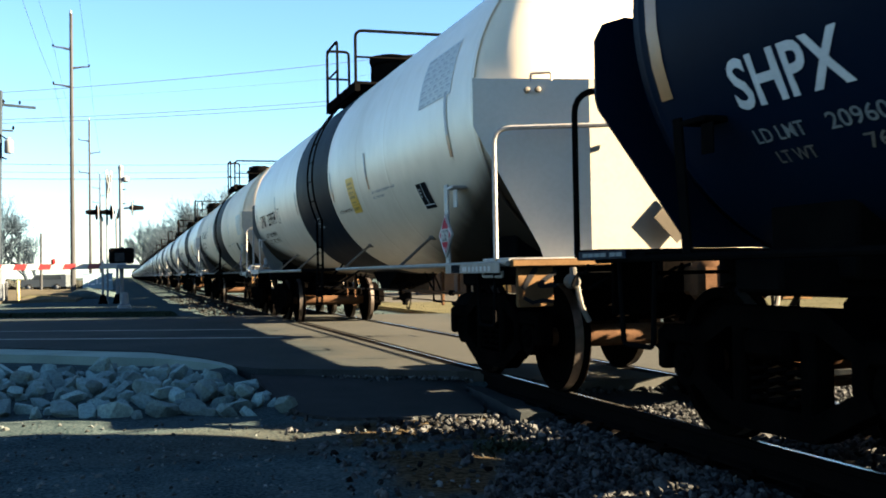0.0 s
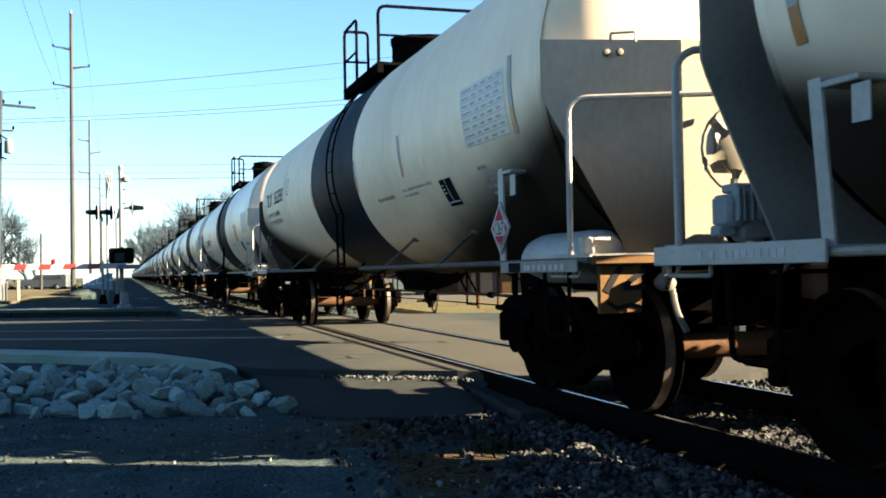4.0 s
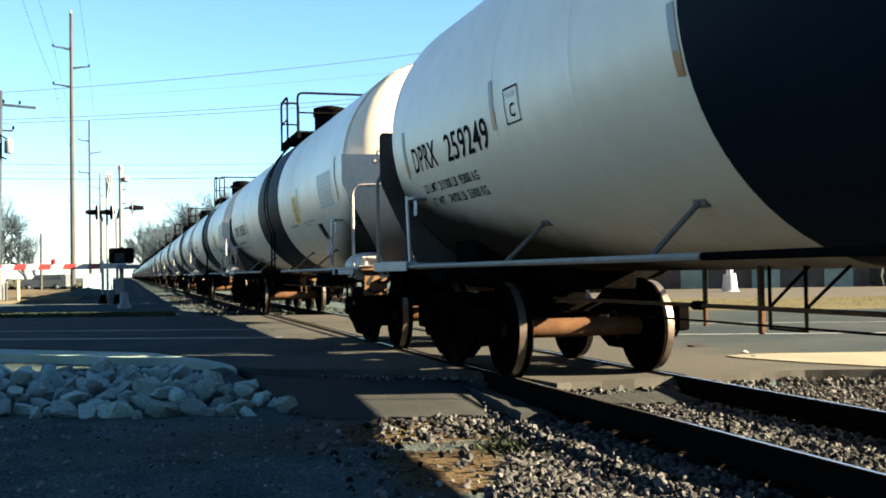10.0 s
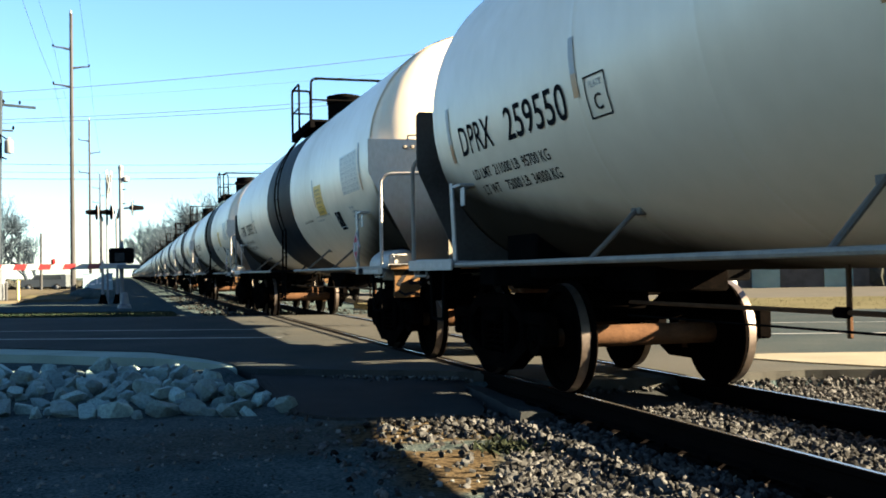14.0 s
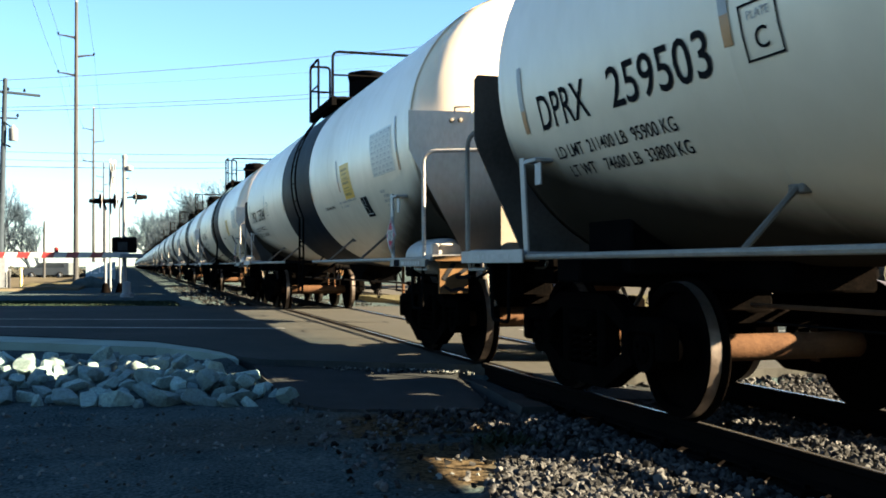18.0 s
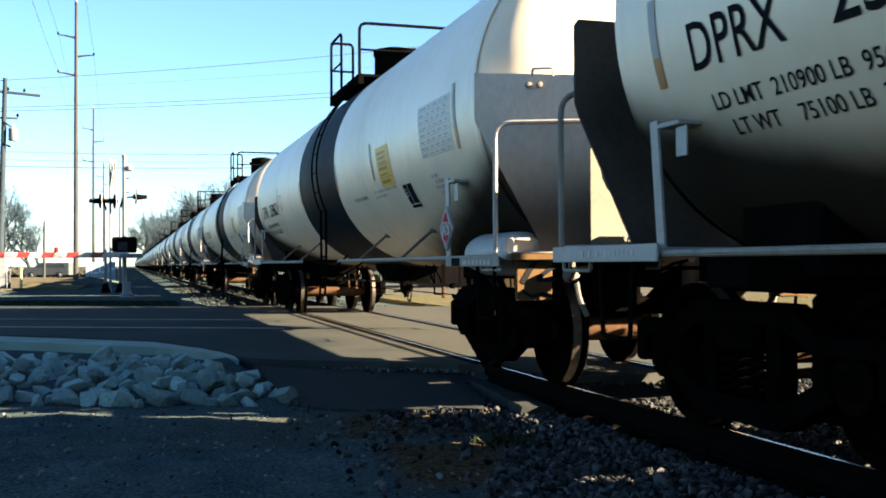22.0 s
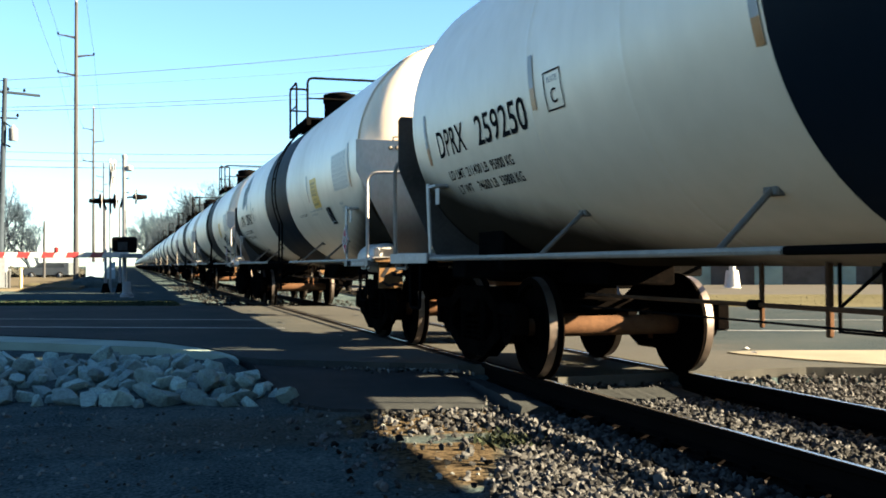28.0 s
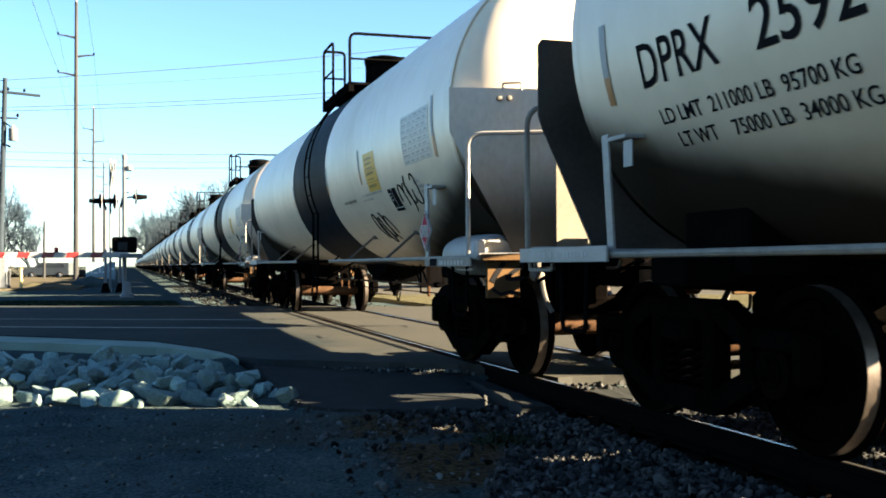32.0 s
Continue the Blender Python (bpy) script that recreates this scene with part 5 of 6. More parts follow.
road_rows = [(x, road_edge(x) + (0.05 * noise.noise((x * 2.2, 1, 0)) if -2 < x < 8 else 0), far_edge(x), -0.014) for x in rx]
strip("road", "worn grey asphalt street crossing the track at a skew", "road", ASPHALT, road_rows, 0.30)
strip("road_apron", "older low asphalt apron beside the near rail", "road", OLDASPHALT, [(x, near_edge(x) + 0.10 * noise.noise((x * 5, 3, 0)) + 0.05 * noise.noise((x * 17, 8, 0)), road_edge(x) + 0.2, -0.075) for x in [1.2 + 0.05 * i for i in range(40)]], 0.25, fall=0.075)
strip("road_apron", "older low asphalt apron between the rails", "road", OLDASPHALT, [(x, 7.62 + 0.16 * noise.noise((x * 4, 13, 0)) + 0.07 * noise.noise((x * 15, 8, 2)), 8.35, -0.10) for x in [3.43 + 0.05 * i for i in range(25)]], 0.2, fall=0.05)
g, nn = G(), 26
for j in range(nn + 1):
    y = 7.35 + 1.95 * j / nn
    lift = -0.125 + 0.025 * noise.noise((y * 3, 2, 9))
    w0, w1 = 0.05 * noise.noise((y * 4, 0, 5)), 0.05 * noise.noise((y * 4, 5, 5))
    g.v += [(2.86 + 0.10 * (y - 7.35) + w0, y, -0.32), (2.90 + 0.10 * (y - 7.35) + w0, y, lift), (3.13 + 0.06 * (y - 7.35) + w1, y, lift - 0.01), (3.20 + 0.05 * (y - 7.35) + w1, y, -0.32)]
for j in range(nn):
    a, b = 4 * j, 4 * j + 4
    g.f += [(a, b, b + 1, a + 1), (a + 1, b + 1, b + 2, a + 2), (a + 2, b + 2, b + 3, a + 3)]
g.f += [(0, 1, 2, 3), (4 * nn + 3, 4 * nn + 2, 4 * nn + 1, 4 * nn)]
thing("road_remnant", "crumbled ridge of old asphalt beside the near rail", "road", g, OLDASPHALT, kind="structure", smooth=30)
for c, w, x0, x1, nm in ((17.0, 0.14, -30, 2.3, "edge_line"), (17.0, 0.14, 5.6, 40, "edge_line"), (20.3, 0.08, 6.4, 40, "centre_line"), (19.6, 0.09, -40, 2.2, "centre_line")):
    n = 40
    strip(nm, "worn white painted line on the asphalt", "road marking", ROADLINE, [(x0 + (x1 - x0) * i / n, c - 0.49 * (x0 + (x1 - x0) * i / n), c - 0.49 * (x0 + (x1 - x0) * i / n) + w, -0.010) for i in range(n + 1)], 0.004)
# pale concrete apron behind the riprap and sidewalk on the far side of the track
strip("pavement", "pale concrete apron beside the street behind the stones", "pavement", CONCRETE, [(x, near_edge(x) - (1.0 if x < 0 else 1.0 - 0.5 * step(0, 1.15, x)), near_edge(x) - 0.01, -0.03) for x in (-60, -20, -8, -4, -2, -1, -0.4, 0, 0.3, 0.6, 0.8, 1.0, 1.1)], 0.3)
strip("pavement", "sunlit pale concrete sidewalk beside the track", "pavement", SIDEWALK, [(6.25, 9.5, 9.75, 0.0), (6.5, 8.75, 9.8, 0.0), (6.85, 8.05, 9.75, 0.0), (8.0, 7.45, 9.35, 0.0), (12, 5.45, 7.4, 0.0), (20, 1.5, 3.5, 0.0), (60, -18, -16, 0.0)], 0.2)
# dry grass beyond the street
strip("grass_verge", "strip of dry yellow-green winter grass", "grass", GRASS, [(x, far_edge(x) + 0.3, far_edge(x) + 10.6, -0.03) for x in (7.2, 9, 12, 18, 30, 60, 120)], 0.2)
strip("grass_verge", "strip of dull green winter grass", "grass", GRASS, [(x, far_edge(x) + 0.3, far_edge(x) + 4.5, -0.04) for x in (-60, -30, -12, -6, -3, -1, 1.2)], 0.2)
strip("parking_lot", "pale sunlit lot beyond the grass", "pavement", LOT, [(x, far_edge(x) + 10.5, far_edge(x) + 30, -0.045) for x in (8.5, 12, 18, 30, 60, 120)], 0.2)
strip("grass_bank", "low bank of dry tan grass beyond the verge", "grass", DRYGRASS, [(x, 53.0 + 0.5 * math.sin(x), 150.0, -0.09 + 0.05 * math.sin(x * 1.3)) for x in (-90, -40, -20, -12, -9, -7, -5, -3.6, -2.4)], 0.3)


def blades(x0, x1, y0, y1, n, seed, hmin, hmax, skew=-0.49):
    rnd, g = random.Random(seed), G()
    vs, fs = [], []
    for k in range(n):
        x = rnd.uniform(x0, x1)
        y = rnd.uniform(y0, y1) + skew * x
        h, a, w = rnd.uniform(hmin, hmax), rnd.uniform(0, 6.28), rnd.uniform(0.012, 0.03)
        lx, ly = rnd.uniform(-0.05, 0.05), rnd.uniform(-0.05, 0.05)
        c, s = math.cos(a) * w, math.sin(a) * w
        o = len(vs)
        vs += [(x - c, y - s, -0.04), (x + c, y + s, -0.04), (x + lx, y + ly, h - 0.04)]
        fs.append((o, o + 1, o + 2))
    g.v, g.f = vs, fs
    return g


thing("grass_blades", "thin dry grass blades along the verge", "grass", blades(7, 30, 26.7, 36.6, 8000, 5, 0.01, 0.03), BLADES, kind="stuff", smooth=0)
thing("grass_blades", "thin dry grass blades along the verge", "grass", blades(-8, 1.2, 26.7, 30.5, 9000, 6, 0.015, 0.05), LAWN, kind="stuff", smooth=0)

track = thing("railway_track", "straight steel railway track on stone ballast", "railway track", kind="structure")
RAILP = [(-0.07, -0.172), (0.07, -0.172), (0.07, -0.16), (0.012, -0.14), (0.010, -0.05), (0.036, -0.038), (0.036, -0.006), (0.026, -0.0015), (-0.026, -0.0015), (-0.036, -0.006), (-0.036, -0.038), (-0.010, -0.05), (-0.012, -0.14), (-0.07, -0.16)]
for x in (TX - 0.752, TX + 0.752):
    n = len(RAILP)
    g = G().add([(x + a, y, b + RAILTOP) for y in (-60, 900) for a, b in RAILP], [((i + 1) % n, i, i + n, (i + 1) % n + n) for i in range(n)])
    rail = part("rail", g, RAILSIDE, track, "rusty brown steel rail", smooth=0)
    part("running_surface", G().add([(x - 0.015, -60, RAILTOP), (x + 0.015, -60, RAILTOP), (x + 0.015, 900, RAILTOP), (x - 0.015, 900, RAILTOP)], [(0, 1, 2, 3)]), TREAD, rail, "polished railhead", smooth=0)
for x in (TX - 0.752, TX + 0.752):
    for x0, x1 in ((-0.10, -0.037), (0.037, 0.125)):
        lo, hi = (road_edge(3.3) if x < TX and x0 < 0 else near_edge((x + x0) / SPREAD)) * SPREAD + 0.05, far_edge(x / SPREAD) * SPREAD - 0.05
        part("flangeway", G().box(x + x0, lo, -0.12, x + x1, hi, -0.071), RAILSIDE, track, "dark rubber strip along the rail", smooth=0)
tie_me = G().box(-1.3, -0.11, -0.36, 1.3, 0.11, -0.176, 0.015).mesh("tie", TIE)
plate_me = G().box(-0.16, -0.1, -0.22, 0.16, 0.1, -0.166, 0.004).box(-0.11, -0.06, -0.166, -0.08, -0.03, -0.14).box(0.08, 0.03, -0.166, 0.11, 0.06, -0.14).mesh("tie_plate", RAILSIDE)
for k in range(-8, 120):
    y = k * 0.5 + 0.2
    if near_edge(TX / SPREAD) * SPREAD - 0.1 < y < far_edge(TX / SPREAD) * SPREAD:
        continue
    tie = part("tie", tie_me, None, track)
    tie.location = (TX + 0.01 * (k % 3), y, RAILTOP - 0.05 - 0.004 * (k % 2))
    if y < 9:
        for x in (-0.752, 0.752):
            pl = part("tie_plate", plate_me, None, tie)
            pl.location = (x, 0, 0.045)


def stone_shapes(n, seed, sub=1, flat=0.7):
    """A few broken-stone shapes, as arrays of points and triangles."""
    out, rnd = [], random.Random(seed)
    for k in range(n):
        bm = bmesh.new()
        s = Vector((rnd.uniform(0.9, 1.35), rnd.uniform(0.7, 1.05), rnd.uniform(0.5, 0.85) * flat / 0.7))
        for cut in range(9 + 5 * sub):
            d = Vector((rnd.gauss(0, 1), rnd.gauss(0, 1), rnd.gauss(0, 1))).normalized() * rnd.uniform(0.8, 1.05)
            bm.verts.new((d.x * s.x, d.y * s.y, d.z * s.z))
        hull = bmesh.ops.convex_hull(bm, input=bm.verts[:])
        bmesh.ops.delete(bm, geom=[e for e in set(hull["geom_unused"] + hull["geom_interior"]) if isinstance(e, bmesh.types.BMVert)], context="VERTS")
        if sub > 1:
            bmesh.ops.bevel(bm, geom=bm.edges[:], offset=0.03, segments=1, affect="EDGES")
        bmesh.ops.triangulate(bm, faces=bm.faces[:])
        bm.verts.index_update()
        out.append((np.array([v.co[:] for v in bm.verts]), np.array([[v.index for v in f.verts] for f in bm.faces])))
        bm.free()
    return out


def scatter(name, label, spots, shapes, material, seed):
    """Stones joined into one mesh; spots are (x, y, z, size)."""
    rng = np.random.default_rng(seed)
    V, F, o = [], [], 0
    for x, y, z, s in spots:
        v, f = shapes[rng.integers(len(shapes))]
        q = rng.normal(size=4)
        q /= np.linalg.norm(q)
        w, a, b, c = q
        M = np.array([[1 - 2 * (b * b + c * c), 2 * (a * b - c * w), 2 * (a * c + b * w)], [2 * (a * b + c * w), 1 - 2 * (a * a + c * c), 2 * (b * c - a * w)], [2 * (a * c - b * w), 2 * (b * c + a * w), 1 - 2 * (a * a + b * b)]])
        V.append(v @ M.T * s + (x, y, z))
        F.append(f + o)
        o += len(v)
    me = bpy.data.meshes.new(name)
    me.from_pydata(np.concatenate(V).tolist(), [], np.concatenate(F).tolist())
    me.materials.append(material)
    return tagged(new(name, me), label, "stones", kind="stuff")


small = stone_shapes(8, 11)
rnd = random.Random(21)
spots = []
for k in range(47000):
    x, y = rnd.uniform(1.2, 8.6), rnd.uniform(3.7, 8.9)
    u, v = x / SPREAD, y / SPREAD
    if v > near_edge(u) + 0.05 - 0.3 * rnd.random():
        continue
    if abs(abs(x - TX) - 0.752) < 0.09:
        continue
    edge = 2.46 + 0.16 * noise.noise((v * 1.6, 0, 3)) - 0.50 * (6.4 - v)
    if 6.95 + 0.1 * noise.noise((u * 2, 5, 1)) < v < 7.75 and u > 1.7:
        edge = 2.85 if rnd.random() > 0.16 + 0.3 * (u - 1.7) else 1.7
    if u < edge and rnd.random() < 0.965:
        continue
    if 2.25 < u < 2.75 and abs(v - 6.45 - 0.3 * (2.75 - u)) < 0.32 and rnd.random() < 0.75:
        continue
    s = rnd.uniform(0.018, 0.043)
    spots.append((x, y, max(EYE[2] + (height(u, v) - EYE[2]) * SPREAD, -0.272 if abs(x - TX) < 0.7 else (-0.25 if x > 5.2 else (-0.298 if x > 2.95 else -0.36))) + rnd.uniform(-0.015, 0.028), s))
beside = scatter("ballast", "loose grey-brown crushed ballast stones beside the rails", spots, small, STONE, 1)
spots = []
for k in range(900):
    x, y = rnd.uniform(-2.2, 2.4), rnd.uniform(5.0, 10.4)
    if 0.93 * y + 0.36 * x > 8.5:
        continue
    spots.append((x, y, height(x, y) + 0.002, rnd.choice((0.008, 0.01, 0.012, 0.016, 0.024)) * rnd.uniform(0.7, 1.3)))
for k in range(260):
    x = rnd.choice((rnd.uniform(1.9, 3.15), rnd.gauss(2.4, 0.2), rnd.gauss(2.85, 0.12)))
    y = road_edge(x) - 0.06 - abs(rnd.gauss(0, 0.13))
    spots.append((x, y, -0.075, rnd.uniform(0.006, 0.026)))
more = random.Random(77)
for k in range(200):
    x, y = more.uniform(-2.2, 2.2), more.uniform(5.0, 7.6)
    spots.append((x, y, height(x, y) + 0.002, more.choice((0.007, 0.009, 0.012, 0.018)) * more.uniform(0.7, 1.3)))
scatter("loose_gravel", "sparse small pale pebbles on dark dirt", spots, small, PEBBLE, 2)
spots = []
for k in range(3500):
    x, y = TX + rnd.uniform(-2.3, 2.3), rnd.uniform(24.0, 62)
    if y < far_edge(x) + 0.2:
        continue
    spots.append((x, y, height(x, y) + (0.03 if abs(x - TX) < 1.3 else 0.0), rnd.uniform(0.03, 0.06)))
scatter("ballast", "dark crushed ballast stones beyond the street", spots, small, DARKSTONE, 3)
# riprap, stone by stone
shapes = []
for i, (v, f) in enumerate(stone_shapes(9, 33, 2, 0.8)):
    me = bpy.data.meshes.new("riprap_stone")
    me.from_pydata(v.tolist(), [], f.tolist())
    me.materials.append(RIPRAP)
    shapes.append(me)
stone = tagged(new("stone", shapes[2]), "single tan broken stone lying on the ballast", "stone")
stone.data = shapes[2].copy()
stone.data.materials[0] = STONE
stone.matrix_world = pose(2.80, 5.0, height(2.80, 5.0) + 0.05, 10, 20, 30) @ Matrix.Diagonal((0.085, 0.085, 0.085, 1))
placed = []
for layer, (count, rise) in enumerate(((232, -0.01), (66, 0.065))):
    tries = 0
    while count and tries < 9000:
        tries += 1
        x = rnd.uniform(-3.0, 1.72)
        d = rnd.uniform(-0.1, 2.6) if layer == 0 else rnd.uniform(0.25, 2.3)
        if x > 0.5 and d > 2.3 - (x - 0.5) * 2.15:
            continue
        y = (8.45 + d - 0.36 * x) / 0.93
        if y > near_edge(x) - (0.85 if x < 0.6 else 0.0):
            continue
        s = rnd.choice((0.078, 0.098, 0.12, 0.145, 0.165)) * rnd.uniform(0.85, 1.1) * (0.85 if layer else 1)
        if any((x - a) ** 2 + (y - b) ** 2 < (0.66 * (s + c)) ** 2 and lay == layer for a, b, c, lay in placed):
            continue
        if x > 1.0:
            s = min(s, 0.15 - 0.07 * (x - 1.0))
        placed.append((x, y, s, layer))
        count -= 1
        ob = tagged(new("riprap_stone", rnd.choice(shapes)), "pale angular quarry stone in a heap beside the street", "stone", "riprap stones")
        ob.matrix_world = pose(x, y, height(x, y) + rise + s * 0.35, rnd.uniform(-40, 40), rnd.uniform(-40, 40), rnd.uniform(0, 360)) @ Matrix.Diagonal((s, s, s * rnd.uniform(0.75, 1), 1))


# ---- poles, wires and signals ----
def utility_pole(name, label, x, y, top, arms, r=0.16):
    p = thing(name, label, "utility pole", at=pose(x, y, 0))
    part("shaft", G().tube([(0, 0, -0.4), (0, 0, top * 0.5), (0.02, 0, top)], r, 12, True, [r * 1.25, r, r * 0.72]), WOOD, p)
    for side, z in arms:
        part("davit_arm", G().tube([(0, 0, z - 0.18), (side * 0.7, 0, z - 0.05), (side * 1.25, 0, z)], 0.05, 6, True, [0.09, 0.06, 0.045]), CABLE, p)
        part("insulator", G().lathe([(z - 0.02, 0.03), (z + 0.05, 0.075), (z + 0.10, 0.05), (z + 0.16, 0.07), (z + 0.2, 0.03)], 8, "z", (side * 1.25, 0, 0)), BLACK, p)
    part("pole_cap", G().lathe([(top, r * 0.72), (top + 0.12, 0.09), (top + 0.3, 0.03)], 8, "z"), SIGNALGREY, p)
    return p


ARMS = [(-1, 18.1), (1, 16.7), (-1, 15.3)]
utility_pole("transmission_pole", "tall weathered wooden transmission pole with short steel arms", -3.85, 80, 20.6, ARMS)
utility_pole("transmission_pole", "tall wooden transmission pole farther along the track", -4.5, 137, 21.1, [(-1, 18.5), (1, 16.95), (-1, 14.4)])
utility_pole("transmission_pole", "tall wooden transmission pole far along the track", -4.9, 205, 20.8, ARMS)


def wire(a, b, sag, r=0.022, n=14):
    a, b = Vector(a), Vector(b)
    pts = [a.lerp(b, i / n) - Vector((0, 0, 4 * sag * (i / n) * (1 - i / n))) for i in range(n + 1)]
    thing("overhead_wire", "thin dark overhead wire against the sky", "wire", G().tube(pts, r, 4), CABLE, group="overhead wires")


for s, z, z2 in ((-1, 18.3, 18.7), (1, 16.9, 17.15), (-1, 15.5, 14.6)):
    wire((-3.85 + s * 1.25, 80, z), (-4.5 + s * 1.25, 137, z2), 0.9, 0.011)
    wire((-3.85 + s * 1.25, 80, z), (-3.2 + s * 1.25, 20, z + 0.2), 0.9, 0.011)
    wire((-3.2 + s * 1.25, 20, z + 0.2), (-2.6 + s * 1.25, -40, z), 0.9, 0.011)
for za, zb, r in ((11.5, 15.4, 0.02), (9.96, 12.75, 0.02), (9.75, 12.45, 0.02), (7.45, 8.35, 0.02), (6.62, 7.6, 0.026), (11.0, 14.3, 0.007), (7.0, 7.9, 0.014)):
    wire((-6.7, 62, za), (21, 62, zb), 0.25, r)
    wire((-6.7, 62, za), (-30, 66, za - 2.5), 0.3, r)
dp = thing("distribution_pole", "old wooden distribution pole with crossarm and transformers", "utility pole", at=pose(-6.95, 62, 0))
part("shaft", G().tube([(-0.12, 0, -0.4), (0.06, 0, 6), (0.2, 0, 11.6)], 0.15, 10, True, [0.19, 0.16, 0.12]), BARK, dp)
part("crossarm", G().box(-1.2, -0.07, 10.72, 1.15, 0.07, 10.86, 0.01, pose(0.15, 0, 0, 0, 4, 0)), BARK, dp)
part("lower_arm", G().box(-0.75, -0.06, 9.30, 0.85, 0.06, 9.4, 0.01), BARK, dp)
for x, z in ((-0.95, 10.9), (0.35, 10.9), (1.2, 10.85), (0.85, 9.42), (-0.7, 9.42)):
    part("insulator", G().lathe([(z, 0.03), (z + 0.08, 0.08), (z + 0.2, 0.04)], 8, "z", (x, 0, 0)), BLACK, dp)
for x in (-0.42, 0.62):
    part("transformer", G().lathe([(8.05, 0.2), (8.1, 0.24), (8.75, 0.24), (8.82, 0.15), (8.95, 0.06)], 12, "z", (x, -0.1, 0)), SIGNALGREY, dp)
part("cutout", G().tube([(0.15, -0.15, 9.1), (0.5, -0.2, 8.85)], 0.04, 6).tube([(0.1, -0.15, 7.9), (0.5, -0.15, 7.7)], 0.05, 6), BLACK, dp)


def flasher(parent, x, z, turned):
    """A round dark target with a hooded lamp, turned about the mast."""
    m = Matrix.Translation((x, 0, z)) @ pose(0, 0, 0, 0, 0, turned)
    tg = G().lathe([(-0.015, 0.30), (0.02, 0.315), (0.05, 0.30)], 22, "y")
    tg.v = [tuple(m @ Vector(v)) for v in tg.v]
    t = part("target", tg, BLACK, parent, "round black lamp target")
    rm = G().tube([(0.305 * math.cos(k * math.pi / 12), 0.03, 0.305 * math.sin(k * math.pi / 12)) for k in range(25)], 0.016, 5, False)
    rm.v = [tuple(m @ Vector(v)) for v in rm.v]
    part("target_rim", rm, GATEWHITE, t, "thin white rim")
    hd = G().lathe([(-0.44, 0.06), (-0.40, 0.09), (-0.05, 0.12), (0.12, 0.1), (0.15, 0.05)], 14, "y")
    hd.v = [tuple(m @ Vector(v)) for v in hd.v]
    part("hood", hd, BLACK, t)


sig = thing("crossing_gate", "railway crossing gate with grey mast and lowered striped arm", "crossing gate", at=pose(-0.2, 37.2, -0.12))
part("mast", G().tube([(0, 0, 0.1), (0, 0, 4.85)], 0.075, 12), SIGNALGREY, sig)
part("mast_cap", G().lathe([(4.85, 0.09), (4.95, 0.09), (5.0, 0.02)], 10, "z"), SIGNALGREY, sig)
part("base", G().lathe([(0.0, 0.24), (0.1, 0.22), (0.14, 0.16), (0.5, 0.13), (0.55, 0.09)], 14, "z", (0.08, 0, 0)), SIGNALGREY, sig, "grey flared mast base")
part("gate_mechanism", G().box(-0.42, -0.3, 1.55, 0.42, 0.3, 2.1, 0.06), BLACK, sig, "dark gate mechanism housing")
# pale face given a dark colour in place of its shade
part("mechanism_face", G().box(-0.22, -0.33, 1.62, 0.10, -0.30, 1.92, 0.01), RUBBER, sig)
part("counterweight", G().box(-0.15, -0.5, 1.36, 0.62, -0.38, 1.52, 0.02), SIGNALGREY, sig)
part("mast_bracket", G().box(-0.46, -0.36, 1.44, 0.5, -0.28, 1.52, 0.01), SIGNALGREY, sig)
part("bell", G().lathe([(4.4, 0.05), (4.44, 0.13), (4.56, 0.14), (4.62, 0.05)], 12, "z", (0.16, 0, 0)), SIGNALGREY, sig)
for s in (-1, 1):
    part("mast_rung", G().tube([(0, -0.05, 3.9 + s * 0.25), (0.16, -0.05, 3.9 + s * 0.25)], 0.02, 5), BLACK, sig)
arm = part("gate_arm", G().box(-7.5, -0.44, 1.38, 0.15, -0.40, 1.566, 0.01), GATEWHITE, sig, "white gate arm with red stripes")
for k in range(9):
    x = -0.75 - k * 0.78
    part("stripe", G().add([(x, -0.445, 1.378), (x - 0.38, -0.445, 1.378), (x - 0.30, -0.445, 1.568), (x + 0.08, -0.445, 1.568), (x, -0.395, 1.378), (x - 0.38, -0.395, 1.378), (x - 0.30, -0.395, 1.568), (x + 0.08, -0.395, 1.568)],
         [(0, 1, 2, 3)[::-1], (4, 5, 6, 7), (3, 2, 6, 7), (1, 0, 4, 5)]), GATERED, arm, smooth=0)
for x in (-2.2, -4.3):
    part("gate_lamp", G().lathe([(1.56, 0.05), (1.59, 0.07), (1.72, 0.07), (1.74, 0.03)], 10, "z", (x, -0.42, 0)), LENS, arm)
for x, sgn, nm in ((-1.0, -1, "far"), (-0.42, 1, "far")):
    sm = thing("crossing_signal", "slim grey crossing signal mast with hooded black flasher lamps", "crossing signal", at=pose(x, 45, -0.15), group="crossing signals")
    part("mast", G().tube([(0, 0, 0), (0, 0, 3.6)], 0.055, 10), SIGNALGREY, sm)
    # base coloured near-black for the shade it stands in
    part("base", G().lathe([(0, 0.2), (0.1, 0.17), (0.4, 0.09)], 12, "z"), TRUCK, sm)
    part("bracket", G().tube(bend([(0, 0, 3.5), (sgn * 0.06, 0, 3.75), (sgn * 0.15, 0, 4.05)], 0.1, 3), 0.05, 6), BLACK, sm)
    flasher(sm, -0.22, 3.85, -80)
    if sgn > 0:
        part("cross_arm", G().tube([(0, 0, 3.98), (0.62, 0, 4.05)], 0.04, 6), SIGNALGREY, sm)
        flasher(sm, 0.66, 4.04, 92)
xb = thing("crossbuck", "white crossbuck boards seen almost edge on", "railway sign", at=pose(-0.72, 45.3, 0, 0, 0, 68))
